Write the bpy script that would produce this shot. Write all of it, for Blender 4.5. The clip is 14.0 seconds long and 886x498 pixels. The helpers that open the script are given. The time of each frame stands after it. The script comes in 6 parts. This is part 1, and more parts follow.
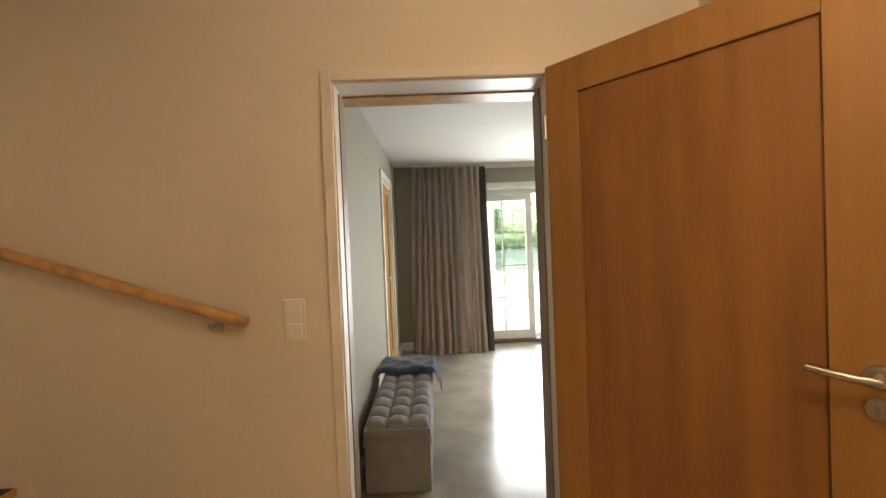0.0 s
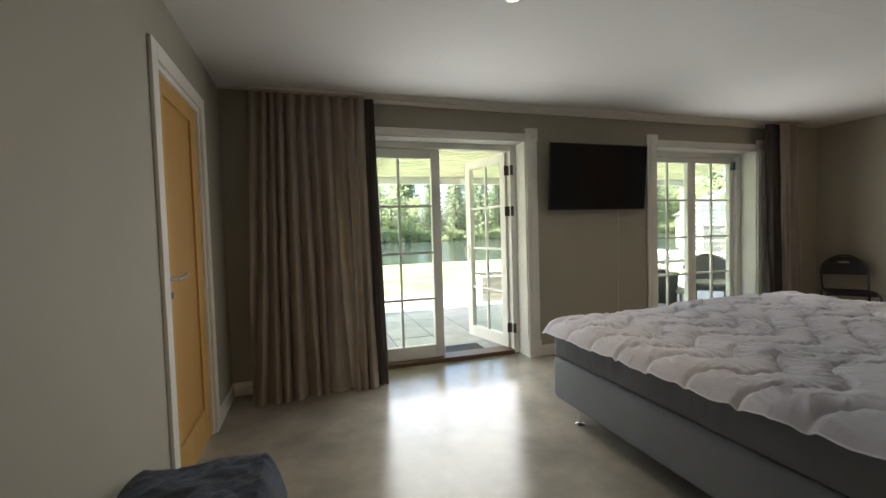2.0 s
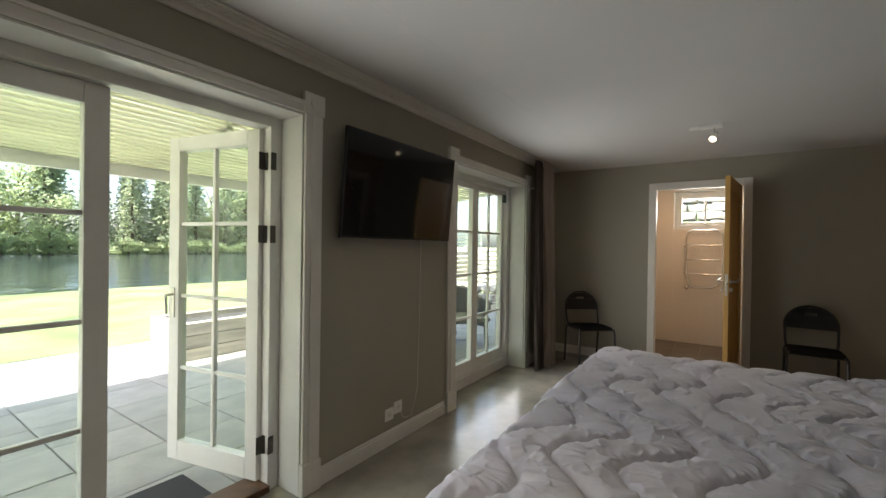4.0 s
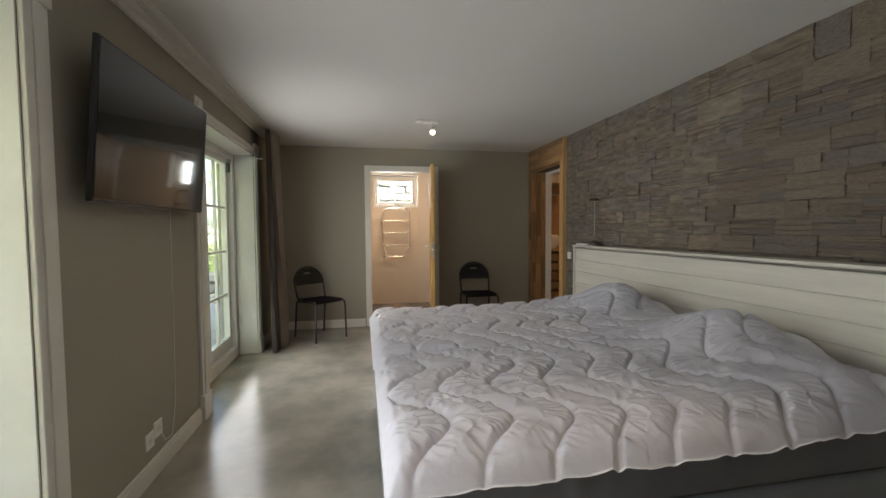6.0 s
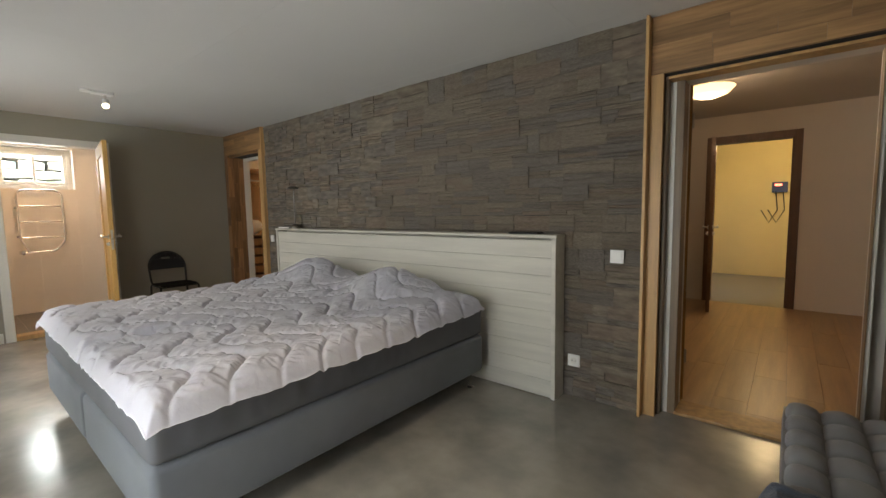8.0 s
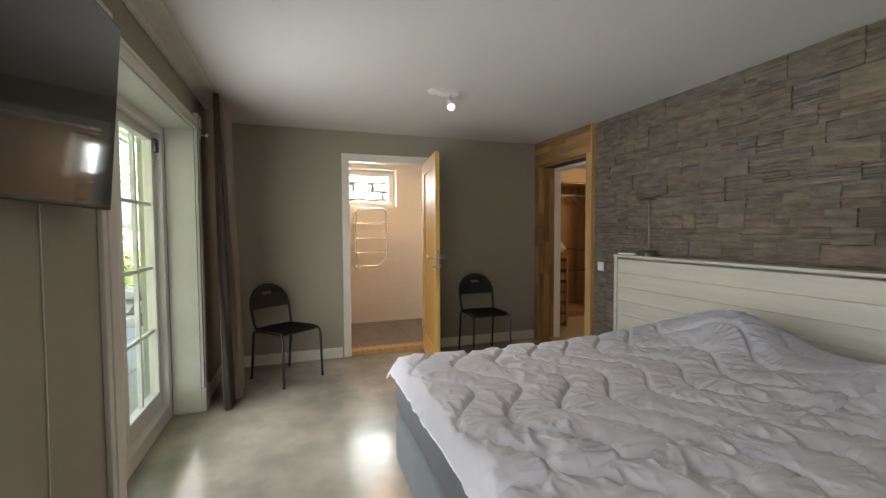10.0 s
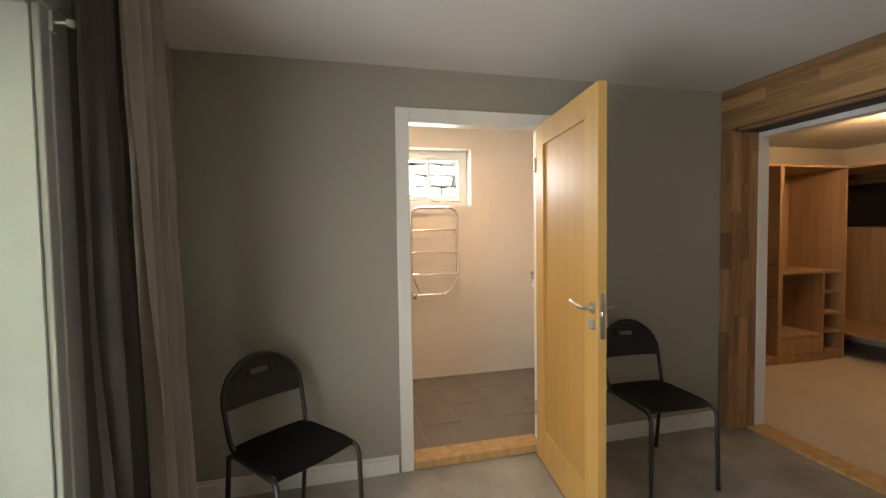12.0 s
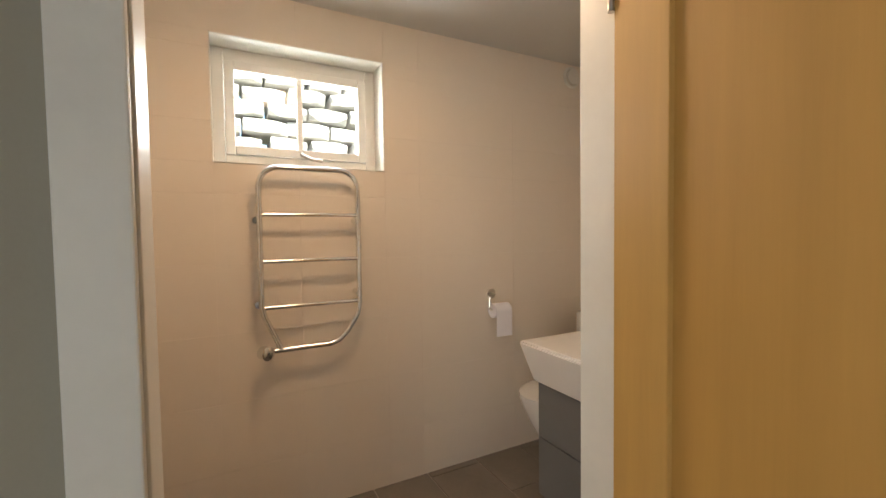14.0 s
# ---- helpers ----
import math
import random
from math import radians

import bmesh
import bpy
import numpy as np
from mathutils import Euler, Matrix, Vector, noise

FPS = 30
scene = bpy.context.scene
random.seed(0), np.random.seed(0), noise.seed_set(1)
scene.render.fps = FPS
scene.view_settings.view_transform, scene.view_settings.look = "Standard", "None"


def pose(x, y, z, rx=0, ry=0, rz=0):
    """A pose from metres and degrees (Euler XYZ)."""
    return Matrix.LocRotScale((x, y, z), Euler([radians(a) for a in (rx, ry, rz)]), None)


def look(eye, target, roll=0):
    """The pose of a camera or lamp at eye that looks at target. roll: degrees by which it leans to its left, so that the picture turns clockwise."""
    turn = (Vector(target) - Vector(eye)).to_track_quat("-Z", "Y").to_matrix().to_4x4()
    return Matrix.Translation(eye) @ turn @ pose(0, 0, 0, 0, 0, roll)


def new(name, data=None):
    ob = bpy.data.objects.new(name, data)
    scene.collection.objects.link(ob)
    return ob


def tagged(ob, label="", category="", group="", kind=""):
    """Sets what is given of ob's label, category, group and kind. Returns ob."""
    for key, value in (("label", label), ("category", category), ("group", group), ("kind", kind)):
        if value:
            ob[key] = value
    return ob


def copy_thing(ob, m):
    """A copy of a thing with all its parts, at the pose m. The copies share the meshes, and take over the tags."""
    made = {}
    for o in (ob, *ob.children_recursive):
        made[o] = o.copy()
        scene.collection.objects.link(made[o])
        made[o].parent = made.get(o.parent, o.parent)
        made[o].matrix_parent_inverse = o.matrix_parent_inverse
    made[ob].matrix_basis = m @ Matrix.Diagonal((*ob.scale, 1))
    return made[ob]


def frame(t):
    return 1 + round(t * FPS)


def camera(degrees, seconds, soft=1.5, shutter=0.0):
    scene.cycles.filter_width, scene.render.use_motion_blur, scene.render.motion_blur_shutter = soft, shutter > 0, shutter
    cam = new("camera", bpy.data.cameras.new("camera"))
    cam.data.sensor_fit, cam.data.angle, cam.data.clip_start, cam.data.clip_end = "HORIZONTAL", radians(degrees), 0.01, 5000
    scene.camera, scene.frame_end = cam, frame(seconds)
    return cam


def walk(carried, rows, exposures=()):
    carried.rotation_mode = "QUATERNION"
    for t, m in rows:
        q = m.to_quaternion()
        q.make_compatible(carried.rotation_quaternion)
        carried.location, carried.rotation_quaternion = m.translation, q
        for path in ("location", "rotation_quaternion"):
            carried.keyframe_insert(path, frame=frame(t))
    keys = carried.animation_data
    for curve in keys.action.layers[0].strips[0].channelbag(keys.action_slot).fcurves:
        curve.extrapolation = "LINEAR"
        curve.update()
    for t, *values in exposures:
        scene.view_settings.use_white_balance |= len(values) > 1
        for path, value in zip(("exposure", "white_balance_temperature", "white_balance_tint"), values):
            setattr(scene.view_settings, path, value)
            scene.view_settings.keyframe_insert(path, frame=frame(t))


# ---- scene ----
cam = camera(93.2, 14.0)
PATH = [
    (0, (0.501, -1.986, 1.392), (0.533, 0.013, 1.355), -2.3),
    (0.5, (0.439, -1.43, 1.416), (0.292, 0.564, 1.356), -1.1),
    (1, (0.423, -0.945, 1.36), (0.284, 1.049, 1.276), 0.5),
    (1.5, (0.481, -0.478, 1.291), (0.701, 1.508, 1.209), -1.1),
    (2, (0.62, -0.143, 1.224), (1.221, 1.763, 1.142), -1.7),
    (2.5, (0.759, 0.201, 1.329), (1.69, 1.967, 1.223), -1.0),
    (2.7, (0.794, 0.363, 1.337), (1.868, 2.049, 1.267), -1.2),
    (4.8, (1.252, 1.944, 1.36), (3.128, 2.633, 1.282), 0.5),
    (5, (1.239, 1.98, 1.329), (3.16, 2.528, 1.228), -0.4),
    (5.5, (1.109, 2.122, 1.265), (3.103, 2.217, 1.145), -1.8),
    (6, (0.954, 2.312, 1.279), (2.917, 1.936, 1.185), -0.4),
    (6.5, (0.754, 2.444, 1.278), (2.546, 1.561, 1.196), -1.9),
    (7, (0.543, 2.526, 1.25), (2.099, 1.277, 1.107), -2.3),
    (7.2, (0.474, 2.561, 1.26), (1.931, 1.205, 1.065), -2.0),
    (7.725, (0.405, 2.625, 1.265), (1.686, 1.099, 1.091), -1.4),
    (8.25, (0.555, 2.665, 1.275), (1.827, 1.133, 1.094), -0.7),
    (8.775, (0.890, 2.690, 1.285), (2.308, 1.292, 1.100), 0.0),
    (9.3, (1.359, 2.705, 1.293), (3.009, 1.589, 1.105), 0.6),
    (9.5, (1.563, 2.639, 1.317), (3.315, 1.685, 1.166), 0.0),
    (10, (2.119, 2.7, 1.318), (4.009, 2.052, 1.231), -0.3),
    (10.5, (2.671, 2.698, 1.372), (4.6, 2.174, 1.322), -1.9),
    (11, (3.193, 2.7, 1.369), (5.138, 2.234, 1.372), -2.1),
    (11.5, (3.694, 2.68, 1.364), (5.641, 2.222, 1.349), -1.5),
    (12, (4.159, 2.587, 1.41), (6.102, 2.118, 1.327), -0.8),
    (12.5, (4.642, 2.522, 1.334), (6.573, 2.008, 1.248), 0.5),
    (13, (5.123, 2.405, 1.352), (7.042, 1.842, 1.31), -0.6),
    (13.5, (5.574, 2.306, 1.308), (7.46, 1.641, 1.34), -0.7),
    (14, (5.95, 2.109, 1.338), (7.723, 1.186, 1.259), -0.8),
]
EXPOSURES = [(0, 3.8), (0.5, 3.2), (1.0, 2.58), (1.5, 2.55), (2.0, 2.3), (2.5, 2.1), (5, 1.78), (5.5, 2.18), (6, 2.3), (7, 2.36), (9.5, 2.6), (10, 2.47), (11, 2.4), (12.5, 2.8), (13, 2.75), (13.5, 2.42), (14, 2.1)]
walk(cam, [(t, look(eye, target, roll)) for t, eye, target, roll in PATH], EXPOSURES)

# ---- world, sun, large lights ----
world = bpy.data.worlds.new("world")
scene.world = world
world.use_nodes = True
wn = world.node_tree
sky = wn.nodes.new("ShaderNodeTexSky")
sky.sky_type, sky.sun_disc = "NISHITA", False
sky.sun_elevation, sky.sun_rotation = radians(50), radians(-87)
sky.air_density, sky.dust_density = 1.0, 3.0
wn.links.new(sky.outputs[0], wn.nodes["Background"].inputs[0])
wn.nodes["Background"].inputs[1].default_value = 0.15


def lamp(name, kind, m, energy, color=(1, 1, 1), **more):
    data = bpy.data.lights.new(name, kind)
    data.energy, data.color = energy, color
    if kind == "SUN":
        data.angle = more["angle"]
    if kind == "AREA":
        data.shape, data.size, data.size_y = "RECTANGLE", more["size"], more["size_y"]
        data.spread = more.get("spread", math.pi)
    if kind in ("POINT", "SPOT"):
        data.shadow_soft_size = more.get("soft", 0.05)
    if kind == "SPOT":
        data.spot_size, data.spot_blend = more["cone"], 0.6
    ob = new(name, data)
    ob.matrix_world = m
    return ob


lamp("sun", "SUN", look((-34, 6, 40), (0, 4, 0)), 4.4, (1.0, 0.95, 0.86), angle=radians(2))
# sky light in the two glazed openings
lamp("daylight_patio", "AREA", look((1.80, 3.39, 1.02), (1.80, 0, 0.92)), 5.2, (0.965, 0.96, 0.985), size=1.3, size_y=1.6, spread=radians(168))
lamp("daylight_window", "AREA", look((4.83, 3.39, 1.02), (4.83, 0, 0.92)), 5.2, (0.965, 0.96, 0.985), size=1.26, size_y=1.6, spread=radians(168))
lamp("daylight_bath", "AREA", look((8.28, 1.77, 1.93), (6.9, 1.77, 1.6)), 3.4, (0.95, 0.98, 1.0), size=0.6, size_y=0.4)


# ---- materials ----
def mat(name, base, rough=0.5, metal=0.0, var=0.1, big=2.0, fine=60.0, bump=0.1, stretch=(1, 1, 1), tint=None,
        spread=0.0, gloss=0.0, alpha=None, sheen=0.0, island=False, palette=()):
    """A surface with variation at two scales: big patches and fine grain, with fine relief."""
    m = bpy.data.materials.new(name)
    m.use_nodes = True
    t, n = m.node_tree, m.node_tree.nodes
    b = n["Principled BSDF"]
    tc, mp = n.new("ShaderNodeTexCoord"), n.new("ShaderNodeMapping")
    mp.inputs["Scale"].default_value = stretch
    t.links.new(tc.outputs["Object"], mp.inputs["Vector"])
    n1, n2 = n.new("ShaderNodeTexNoise"), n.new("ShaderNodeTexNoise")
    n1.inputs["Scale"].default_value, n1.inputs["Detail"].default_value = big, 6
    n2.inputs["Scale"].default_value, n2.inputs["Detail"].default_value = fine, 4
    if spread:
        oi = n.new("ShaderNodeNewGeometry") if island else n.new("ShaderNodeObjectInfo")
        shift = n.new("ShaderNodeVectorMath")
        shift.operation = "MULTIPLY_ADD"
        t.links.new(oi.outputs["Random Per Island" if island else "Random"], shift.inputs[0])
        shift.inputs[1].default_value = (17, 31, 23)
        t.links.new(mp.outputs[0], shift.inputs[2])
        vec = shift.outputs[0]
    else:
        vec = mp.outputs[0]
    t.links.new(vec, n1.inputs["Vector"])
    t.links.new(vec, n2.inputs["Vector"])
    ramp = n.new("ShaderNodeValToRGB")
    lo = tuple(c * (1 - var) for c in (tint or base))
    hi = tuple(min(1, c * (1 + var)) for c in base)
    ramp.color_ramp.elements[0].color, ramp.color_ramp.elements[1].color = (*lo, 1), (*hi, 1)
    ramp.color_ramp.elements[0].position, ramp.color_ramp.elements[1].position = 0.32, 0.68
    t.links.new(n1.outputs["Fac"], ramp.inputs[0])
    mix = n.new("ShaderNodeMix")
    mix.data_type, mix.blend_type = "RGBA", "MULTIPLY"
    g = n.new("ShaderNodeMapRange")
    g.inputs["To Min"].default_value, g.inputs["To Max"].default_value = 1 - var * 0.8, 1 + var * 0.5
    t.links.new(n2.outputs["Fac"], g.inputs["Value"])
    mix.inputs[0].default_value = 1.0
    t.links.new(ramp.outputs[0], mix.inputs[6])
    t.links.new(g.outputs[0], mix.inputs[7])
    col = mix.outputs[2]
    if spread:
        hs = n.new("ShaderNodeHueSaturation")
        mr = n.new("ShaderNodeMapRange")
        mr.inputs["To Min"].default_value, mr.inputs["To Max"].default_value = 1 - spread, 1 + spread
        t.links.new(oi.outputs["Random Per Island" if island else "Random"], mr.inputs["Value"])
        t.links.new(mr.outputs[0], hs.inputs["Value"])
        t.links.new(col, hs.inputs["Color"])
        col = hs.outputs[0]
    if palette:
        pr, pm = n.new("ShaderNodeValToRGB"), n.new("ShaderNodeMix")
        pr.color_ramp.interpolation = "CONSTANT"
        while len(pr.color_ramp.elements) < len(palette):
            pr.color_ramp.elements.new(0.5)
        for k, c in enumerate(palette):
            pr.color_ramp.elements[k].position, pr.color_ramp.elements[k].color = k / len(palette), (*c, 1)
        pm.data_type, pm.blend_type = "RGBA", "MULTIPLY"
        pm.inputs[0].default_value = 1.0
        t.links.new(oi.outputs["Random Per Island" if island else "Random"], pr.inputs[0])
        t.links.new(col, pm.inputs[6])
        t.links.new(pr.outputs[0], pm.inputs[7])
        col = pm.outputs[2]
    t.links.new(col, b.inputs["Base Color"])
    rr = n.new("ShaderNodeMapRange")
    rr.inputs["To Min"].default_value, rr.inputs["To Max"].default_value = max(0.02, rough * 0.8), min(1, rough * 1.2)
    t.links.new(n1.outputs["Fac"], rr.inputs["Value"])
    t.links.new(rr.outputs[0], b.inputs["Roughness"])
    b.inputs["Metallic"].default_value = metal
    b.inputs["Coat Weight"].default_value = gloss
    b.inputs["Coat Roughness"].default_value = 0.12
    b.inputs["Sheen Weight"].default_value = sheen
    if bump:
        bp = n.new("ShaderNodeBump")
        bp.inputs["Strength"].default_value, bp.inputs["Distance"].default_value = bump, 0.004
        t.links.new(n2.outputs["Fac"], bp.inputs["Height"])
        t.links.new(bp.outputs[0], b.inputs["Normal"])
    return m


def glowing(name, color, strength):
    m = bpy.data.materials.new(name)
    m.use_nodes = True
    b = m.node_tree.nodes["Principled BSDF"]
    b.inputs["Base Color"].default_value = (0.8, 0.8, 0.8, 1)
    b.inputs["Emission Color"].default_value, b.inputs["Emission Strength"].default_value = (*color, 1), strength
    return m


def glass_mat(name, tint=(0.97, 1, 0.98)):
    """Thin pane: mostly clear, with a mirror sheen that grows at a glancing view."""
    m = bpy.data.materials.new(name)
    m.use_nodes = True
    t, n = m.node_tree, m.node_tree.nodes
    n.remove(n["Principled BSDF"])
    tr, gl, fr, mx = n.new("ShaderNodeBsdfTransparent"), n.new("ShaderNodeBsdfGlossy"), n.new("ShaderNodeLayerWeight"), n.new("ShaderNodeMixShader")
    tr.inputs[0].default_value, gl.inputs["Roughness"].default_value, fr.inputs[0].default_value = (*tint, 1), 0.02, 0.5
    pw, ad = n.new("ShaderNodeMath"), n.new("ShaderNodeMath")
    pw.operation, ad.operation = "POWER", "MULTIPLY_ADD"
    pw.inputs[1].default_value, ad.inputs[1].default_value, ad.inputs[2].default_value = 5.0, 0.5, 0.02
    t.links.new(fr.outputs["Facing"], pw.inputs[0])
    t.links.new(pw.outputs[0], ad.inputs[0])
    t.links.new(ad.outputs[0], mx.inputs[0])
    t.links.new(tr.outputs[0], mx.inputs[1])
    t.links.new(gl.outputs[0], mx.inputs[2])
    t.links.new(mx.outputs[0], n["Material Output"].inputs[0])
    return m


# Hall door's oak: darker, redder copies of OAK with its shade put in.
OAKHALL = mat("shaded_reddish_oak", (0.27, 0.125, 0.036), 0.5, var=0.16, big=2.2, fine=24, bump=0.05, stretch=(6, 6, 0.5), gloss=0.04)
OAKSTILE = mat("shaded_oak_veneer", (0.33, 0.172, 0.05), 0.5, var=0.12, big=3, fine=26, bump=0.05, stretch=(6, 6, 0.35), gloss=0.04)
TAUPE = mat("taupe_wall_paint", (0.342, 0.318, 0.252), 0.75, var=0.04, big=1.2, fine=180, bump=0.06)
CEIL = mat("white_ceiling_paint", (0.62, 0.611, 0.58), 0.8, var=0.03, big=0.8, fine=150, bump=0.05)
HALLPAINT = mat("cream_hall_paint", (0.74, 0.69, 0.60), 0.7, var=0.03, big=1, fine=160, bump=0.05)
YELLOW = mat("yellow_wall_paint", (0.75, 0.62, 0.32), 0.7, var=0.03)
WHITE = mat("white_trim_paint", (0.74, 0.72, 0.66), 0.4, var=0.05, big=3, fine=40, bump=0.05)
JAMB = mat("white_window_paint", (0.80, 0.79, 0.755), 0.35, var=0.04, big=3, fine=30, bump=0.04)
PLASTIC = mat("white_plastic", (0.80, 0.79, 0.75), 0.3, var=0.02, bump=0)
CONCRETE = mat("polished_concrete", (0.325, 0.30, 0.253), 0.24, var=0.16, big=2.6, fine=14, bump=0.02, gloss=0.35, tint=(0.275, 0.26, 0.224))
def cloudy_polish(m, low, high, scale):
    """Patchy polish: the sheen of a trowelled floor changes from cloud to cloud."""
    t, n = m.node_tree, m.node_tree.nodes
    tc, nz, mr = n.new("ShaderNodeTexCoord"), n.new("ShaderNodeTexNoise"), n.new("ShaderNodeMapRange")
    nz.inputs["Scale"].default_value, nz.inputs["Detail"].default_value, nz.inputs["Distortion"].default_value = scale, 3, 0.15
    mr.inputs["From Min"].default_value, mr.inputs["From Max"].default_value = 0.28, 0.72
    mr.inputs["To Min"].default_value, mr.inputs["To Max"].default_value = low, high
    t.links.new(tc.outputs["Object"], nz.inputs["Vector"])
    t.links.new(nz.outputs["Fac"], mr.inputs["Value"])
    t.links.new(mr.outputs[0], n["Principled BSDF"].inputs["Roughness"])
    t.links.new(mr.outputs[0], n["Principled BSDF"].inputs["Coat Roughness"])


cloudy_polish(CONCRETE, 0.15, 0.27, 2.6)
OAK = mat("oak_veneer", (0.51, 0.298, 0.083), 0.55, var=0.075, big=3, fine=26, bump=0.05, stretch=(6, 6, 0.35), gloss=0.04)
OAKPANEL = mat("oak_veneer_panel", (0.455, 0.25, 0.062), 0.55, var=0.065, big=2.4, fine=30, bump=0.05, stretch=(7, 7, 0.3), gloss=0.04)
OAKTRIM = mat("oiled_oak", (0.52, 0.32, 0.13), 0.42, var=0.2, big=3, fine=30, bump=0.08, stretch=(7, 7, 0.4), spread=0.12)
BLOCK = mat("acacia_block_wood", (0.30, 0.165, 0.075), 0.42, var=0.3, big=4, fine=34, bump=0.1, stretch=(8, 8, 0.5), spread=0.30)
JAMBWOOD = mat("brown_jamb_wood", (0.25, 0.175, 0.105), 0.45, var=0.22, big=4, fine=34, bump=0.1, stretch=(8, 8, 0.5), spread=0.1)
BLOCKH = mat("acacia_block_wood_lying", (0.34, 0.195, 0.085), 0.42, var=0.3, big=4, fine=34, bump=0.1, stretch=(0.5, 8, 8), spread=0.30)
# Dark wood; on door_5 it stands in for a backlit leaf.
DARKWOOD = mat("dark_wood_and_backlit_door", (0.14, 0.075, 0.04), 0.4, var=0.2, big=3, fine=30, stretch=(6, 6, 0.4))
WARDROBE = mat("stained_oak_board", (0.40, 0.26, 0.145), 0.5, var=0.15, big=3, fine=30, bump=0.05, stretch=(6, 6, 0.35))
PLANKPAINT = mat("grey_white_painted_wood", (0.60, 0.575, 0.50), 0.5, var=0.08, big=3, fine=28, bump=0.12, stretch=(0.5, 6, 6), spread=0.03)
SLATES = ((0.235, 0.196, 0.149), (0.214, 0.187, 0.155), (0.232, 0.19, 0.146), (0.212, 0.187, 0.158), (0.244, 0.193, 0.148), (0.202, 0.178, 0.153), (0.235, 0.199, 0.154), (0.215, 0.182, 0.143), (0.242, 0.205, 0.16), (0.198, 0.176, 0.153))
STONE = mat("slate_stone", (0.90, 0.86, 0.79), 0.85, var=0.22, big=9, fine=46, bump=0.8, stretch=(1, 1, 3.0), spread=0.10, tint=(0.66, 0.64, 0.60), palette=SLATES)
STONEFIELD = mat("slate_stone_joined", (0.90, 0.86, 0.79), 0.85, var=0.22, big=9, fine=46, bump=0.8, stretch=(1, 1, 3.0), spread=0.10, tint=(0.66, 0.64, 0.60), palette=SLATES, island=True)
MORTAR = mat("dark_mortar", (0.06, 0.058, 0.053), 0.95, var=0.2)
CURTAIN = mat("taupe_curtain_cloth", (0.52, 0.45, 0.375), 0.85, var=0.08, big=5, fine=300, bump=0.1, sheen=0.2)
CURTAINDARK = mat("dark_curtain_lining", (0.12, 0.10, 0.085), 0.9, var=0.1, big=5, fine=300, bump=0.1)
BLACKPLASTIC = mat("black_plastic", (0.012, 0.012, 0.013), 0.35, var=0.1, bump=0.02)
SCREEN = mat("dark_glass_screen", (0.011, 0.013, 0.014), 0.06, var=0.1, bump=0)
SCREEN.node_tree.nodes["Principled BSDF"].inputs["Specular IOR Level"].default_value = 0.35
CHROME = mat("chrome", (0.78, 0.77, 0.74), 0.12, metal=1.0, var=0.04, bump=0)
STEEL = mat("brushed_steel", (0.55, 0.53, 0.49), 0.32, metal=1.0, var=0.08, fine=120, bump=0.05)
LAMPSTEEL = mat("aged_lamp_steel", (0.24, 0.225, 0.20), 0.38, metal=0.9, var=0.12, fine=120, bump=0.05)
IRON = mat("dark_hinge_metal", (0.10, 0.095, 0.085), 0.45, metal=0.7, var=0.1)
BLACKSEAT = mat("black_vinyl", (0.008, 0.008, 0.008), 0.62, var=0.15, fine=200, bump=0.1)
BLACKTUBE = mat("black_lacquered_steel", (0.018, 0.017, 0.016), 0.3, var=0.1, bump=0)
DUVET = mat("white_cotton", (0.885, 0.878, 0.94), 0.8, var=0.015, big=4, fine=48, bump=0.35, sheen=0.25)
BEDCLOTH = mat("grey_bed_fabric", (0.148, 0.162, 0.178), 0.9, var=0.12, big=4, fine=420, bump=0.3, sheen=0.15)
BEDDARK = mat("dark_grey_mattress_fabric", (0.125, 0.130, 0.138), 0.9, var=0.12, big=4, fine=420, bump=0.3)
BENCHCLOTH = mat("grey_linen_upholstery", (0.22, 0.22, 0.225), 0.9, var=0.12, big=6, fine=420, bump=0.3, sheen=0.15)
BLANKET = mat("navy_plush", (0.06, 0.095, 0.16), 0.95, var=0.5, big=16, fine=120, bump=0.8, stretch=(0.6, 1.8, 1), sheen=0.5)
GLASS = glass_mat("window_glass")
TILEWALL = mat("white_wall_tile", (0.78, 0.70, 0.60), 0.45, var=0.02, big=1, fine=20, bump=0.01)
TILEFLOOR = mat("grey_brown_floor_tile", (0.20, 0.175, 0.15), 0.5, var=0.12, big=5, fine=60, bump=0.12, spread=0.07)
GROUT = mat("light_grout", (0.42, 0.38, 0.33), 0.9, var=0.06)
CERAMIC = mat("white_ceramic", (0.82, 0.81, 0.79), 0.1, var=0.02, bump=0, gloss=0.4)
VANITY = mat("grey_cabinet_paint", (0.16, 0.165, 0.17), 0.4, var=0.04)
LAMINATE = mat("oak_laminate", (0.46, 0.30, 0.15), 0.35, var=0.15, big=3, fine=30, bump=0.03, stretch=(6, 0.4, 6), spread=0.08)
CARPET = mat("beige_closet_floor", (0.52, 0.46, 0.38), 0.6, var=0.06, big=3, fine=80, bump=0.1)
GREYFLOOR = mat("grey_painted_floor", (0.22, 0.21, 0.19), 0.5, var=0.08)
SLAB = mat("concrete_paving", (0.40, 0.395, 0.38), 0.85, var=0.12, big=4, fine=60, bump=0.2, spread=0.08)
GRASS = mat("lawn_grass", (0.22, 0.27, 0.11), 0.9, var=0.3, big=0.8, fine=30, bump=0.5, tint=(0.17, 0.22, 0.08))
LEAF = mat("green_leaves", (0.34, 0.42, 0.22), 0.7, var=0.25, big=0.6, fine=8, bump=0, spread=0.35, island=True)
NEEDLE = mat("dark_needles", (0.26, 0.33, 0.20), 0.75, var=0.35, big=0.6, fine=8, bump=0, spread=0.35, island=True)
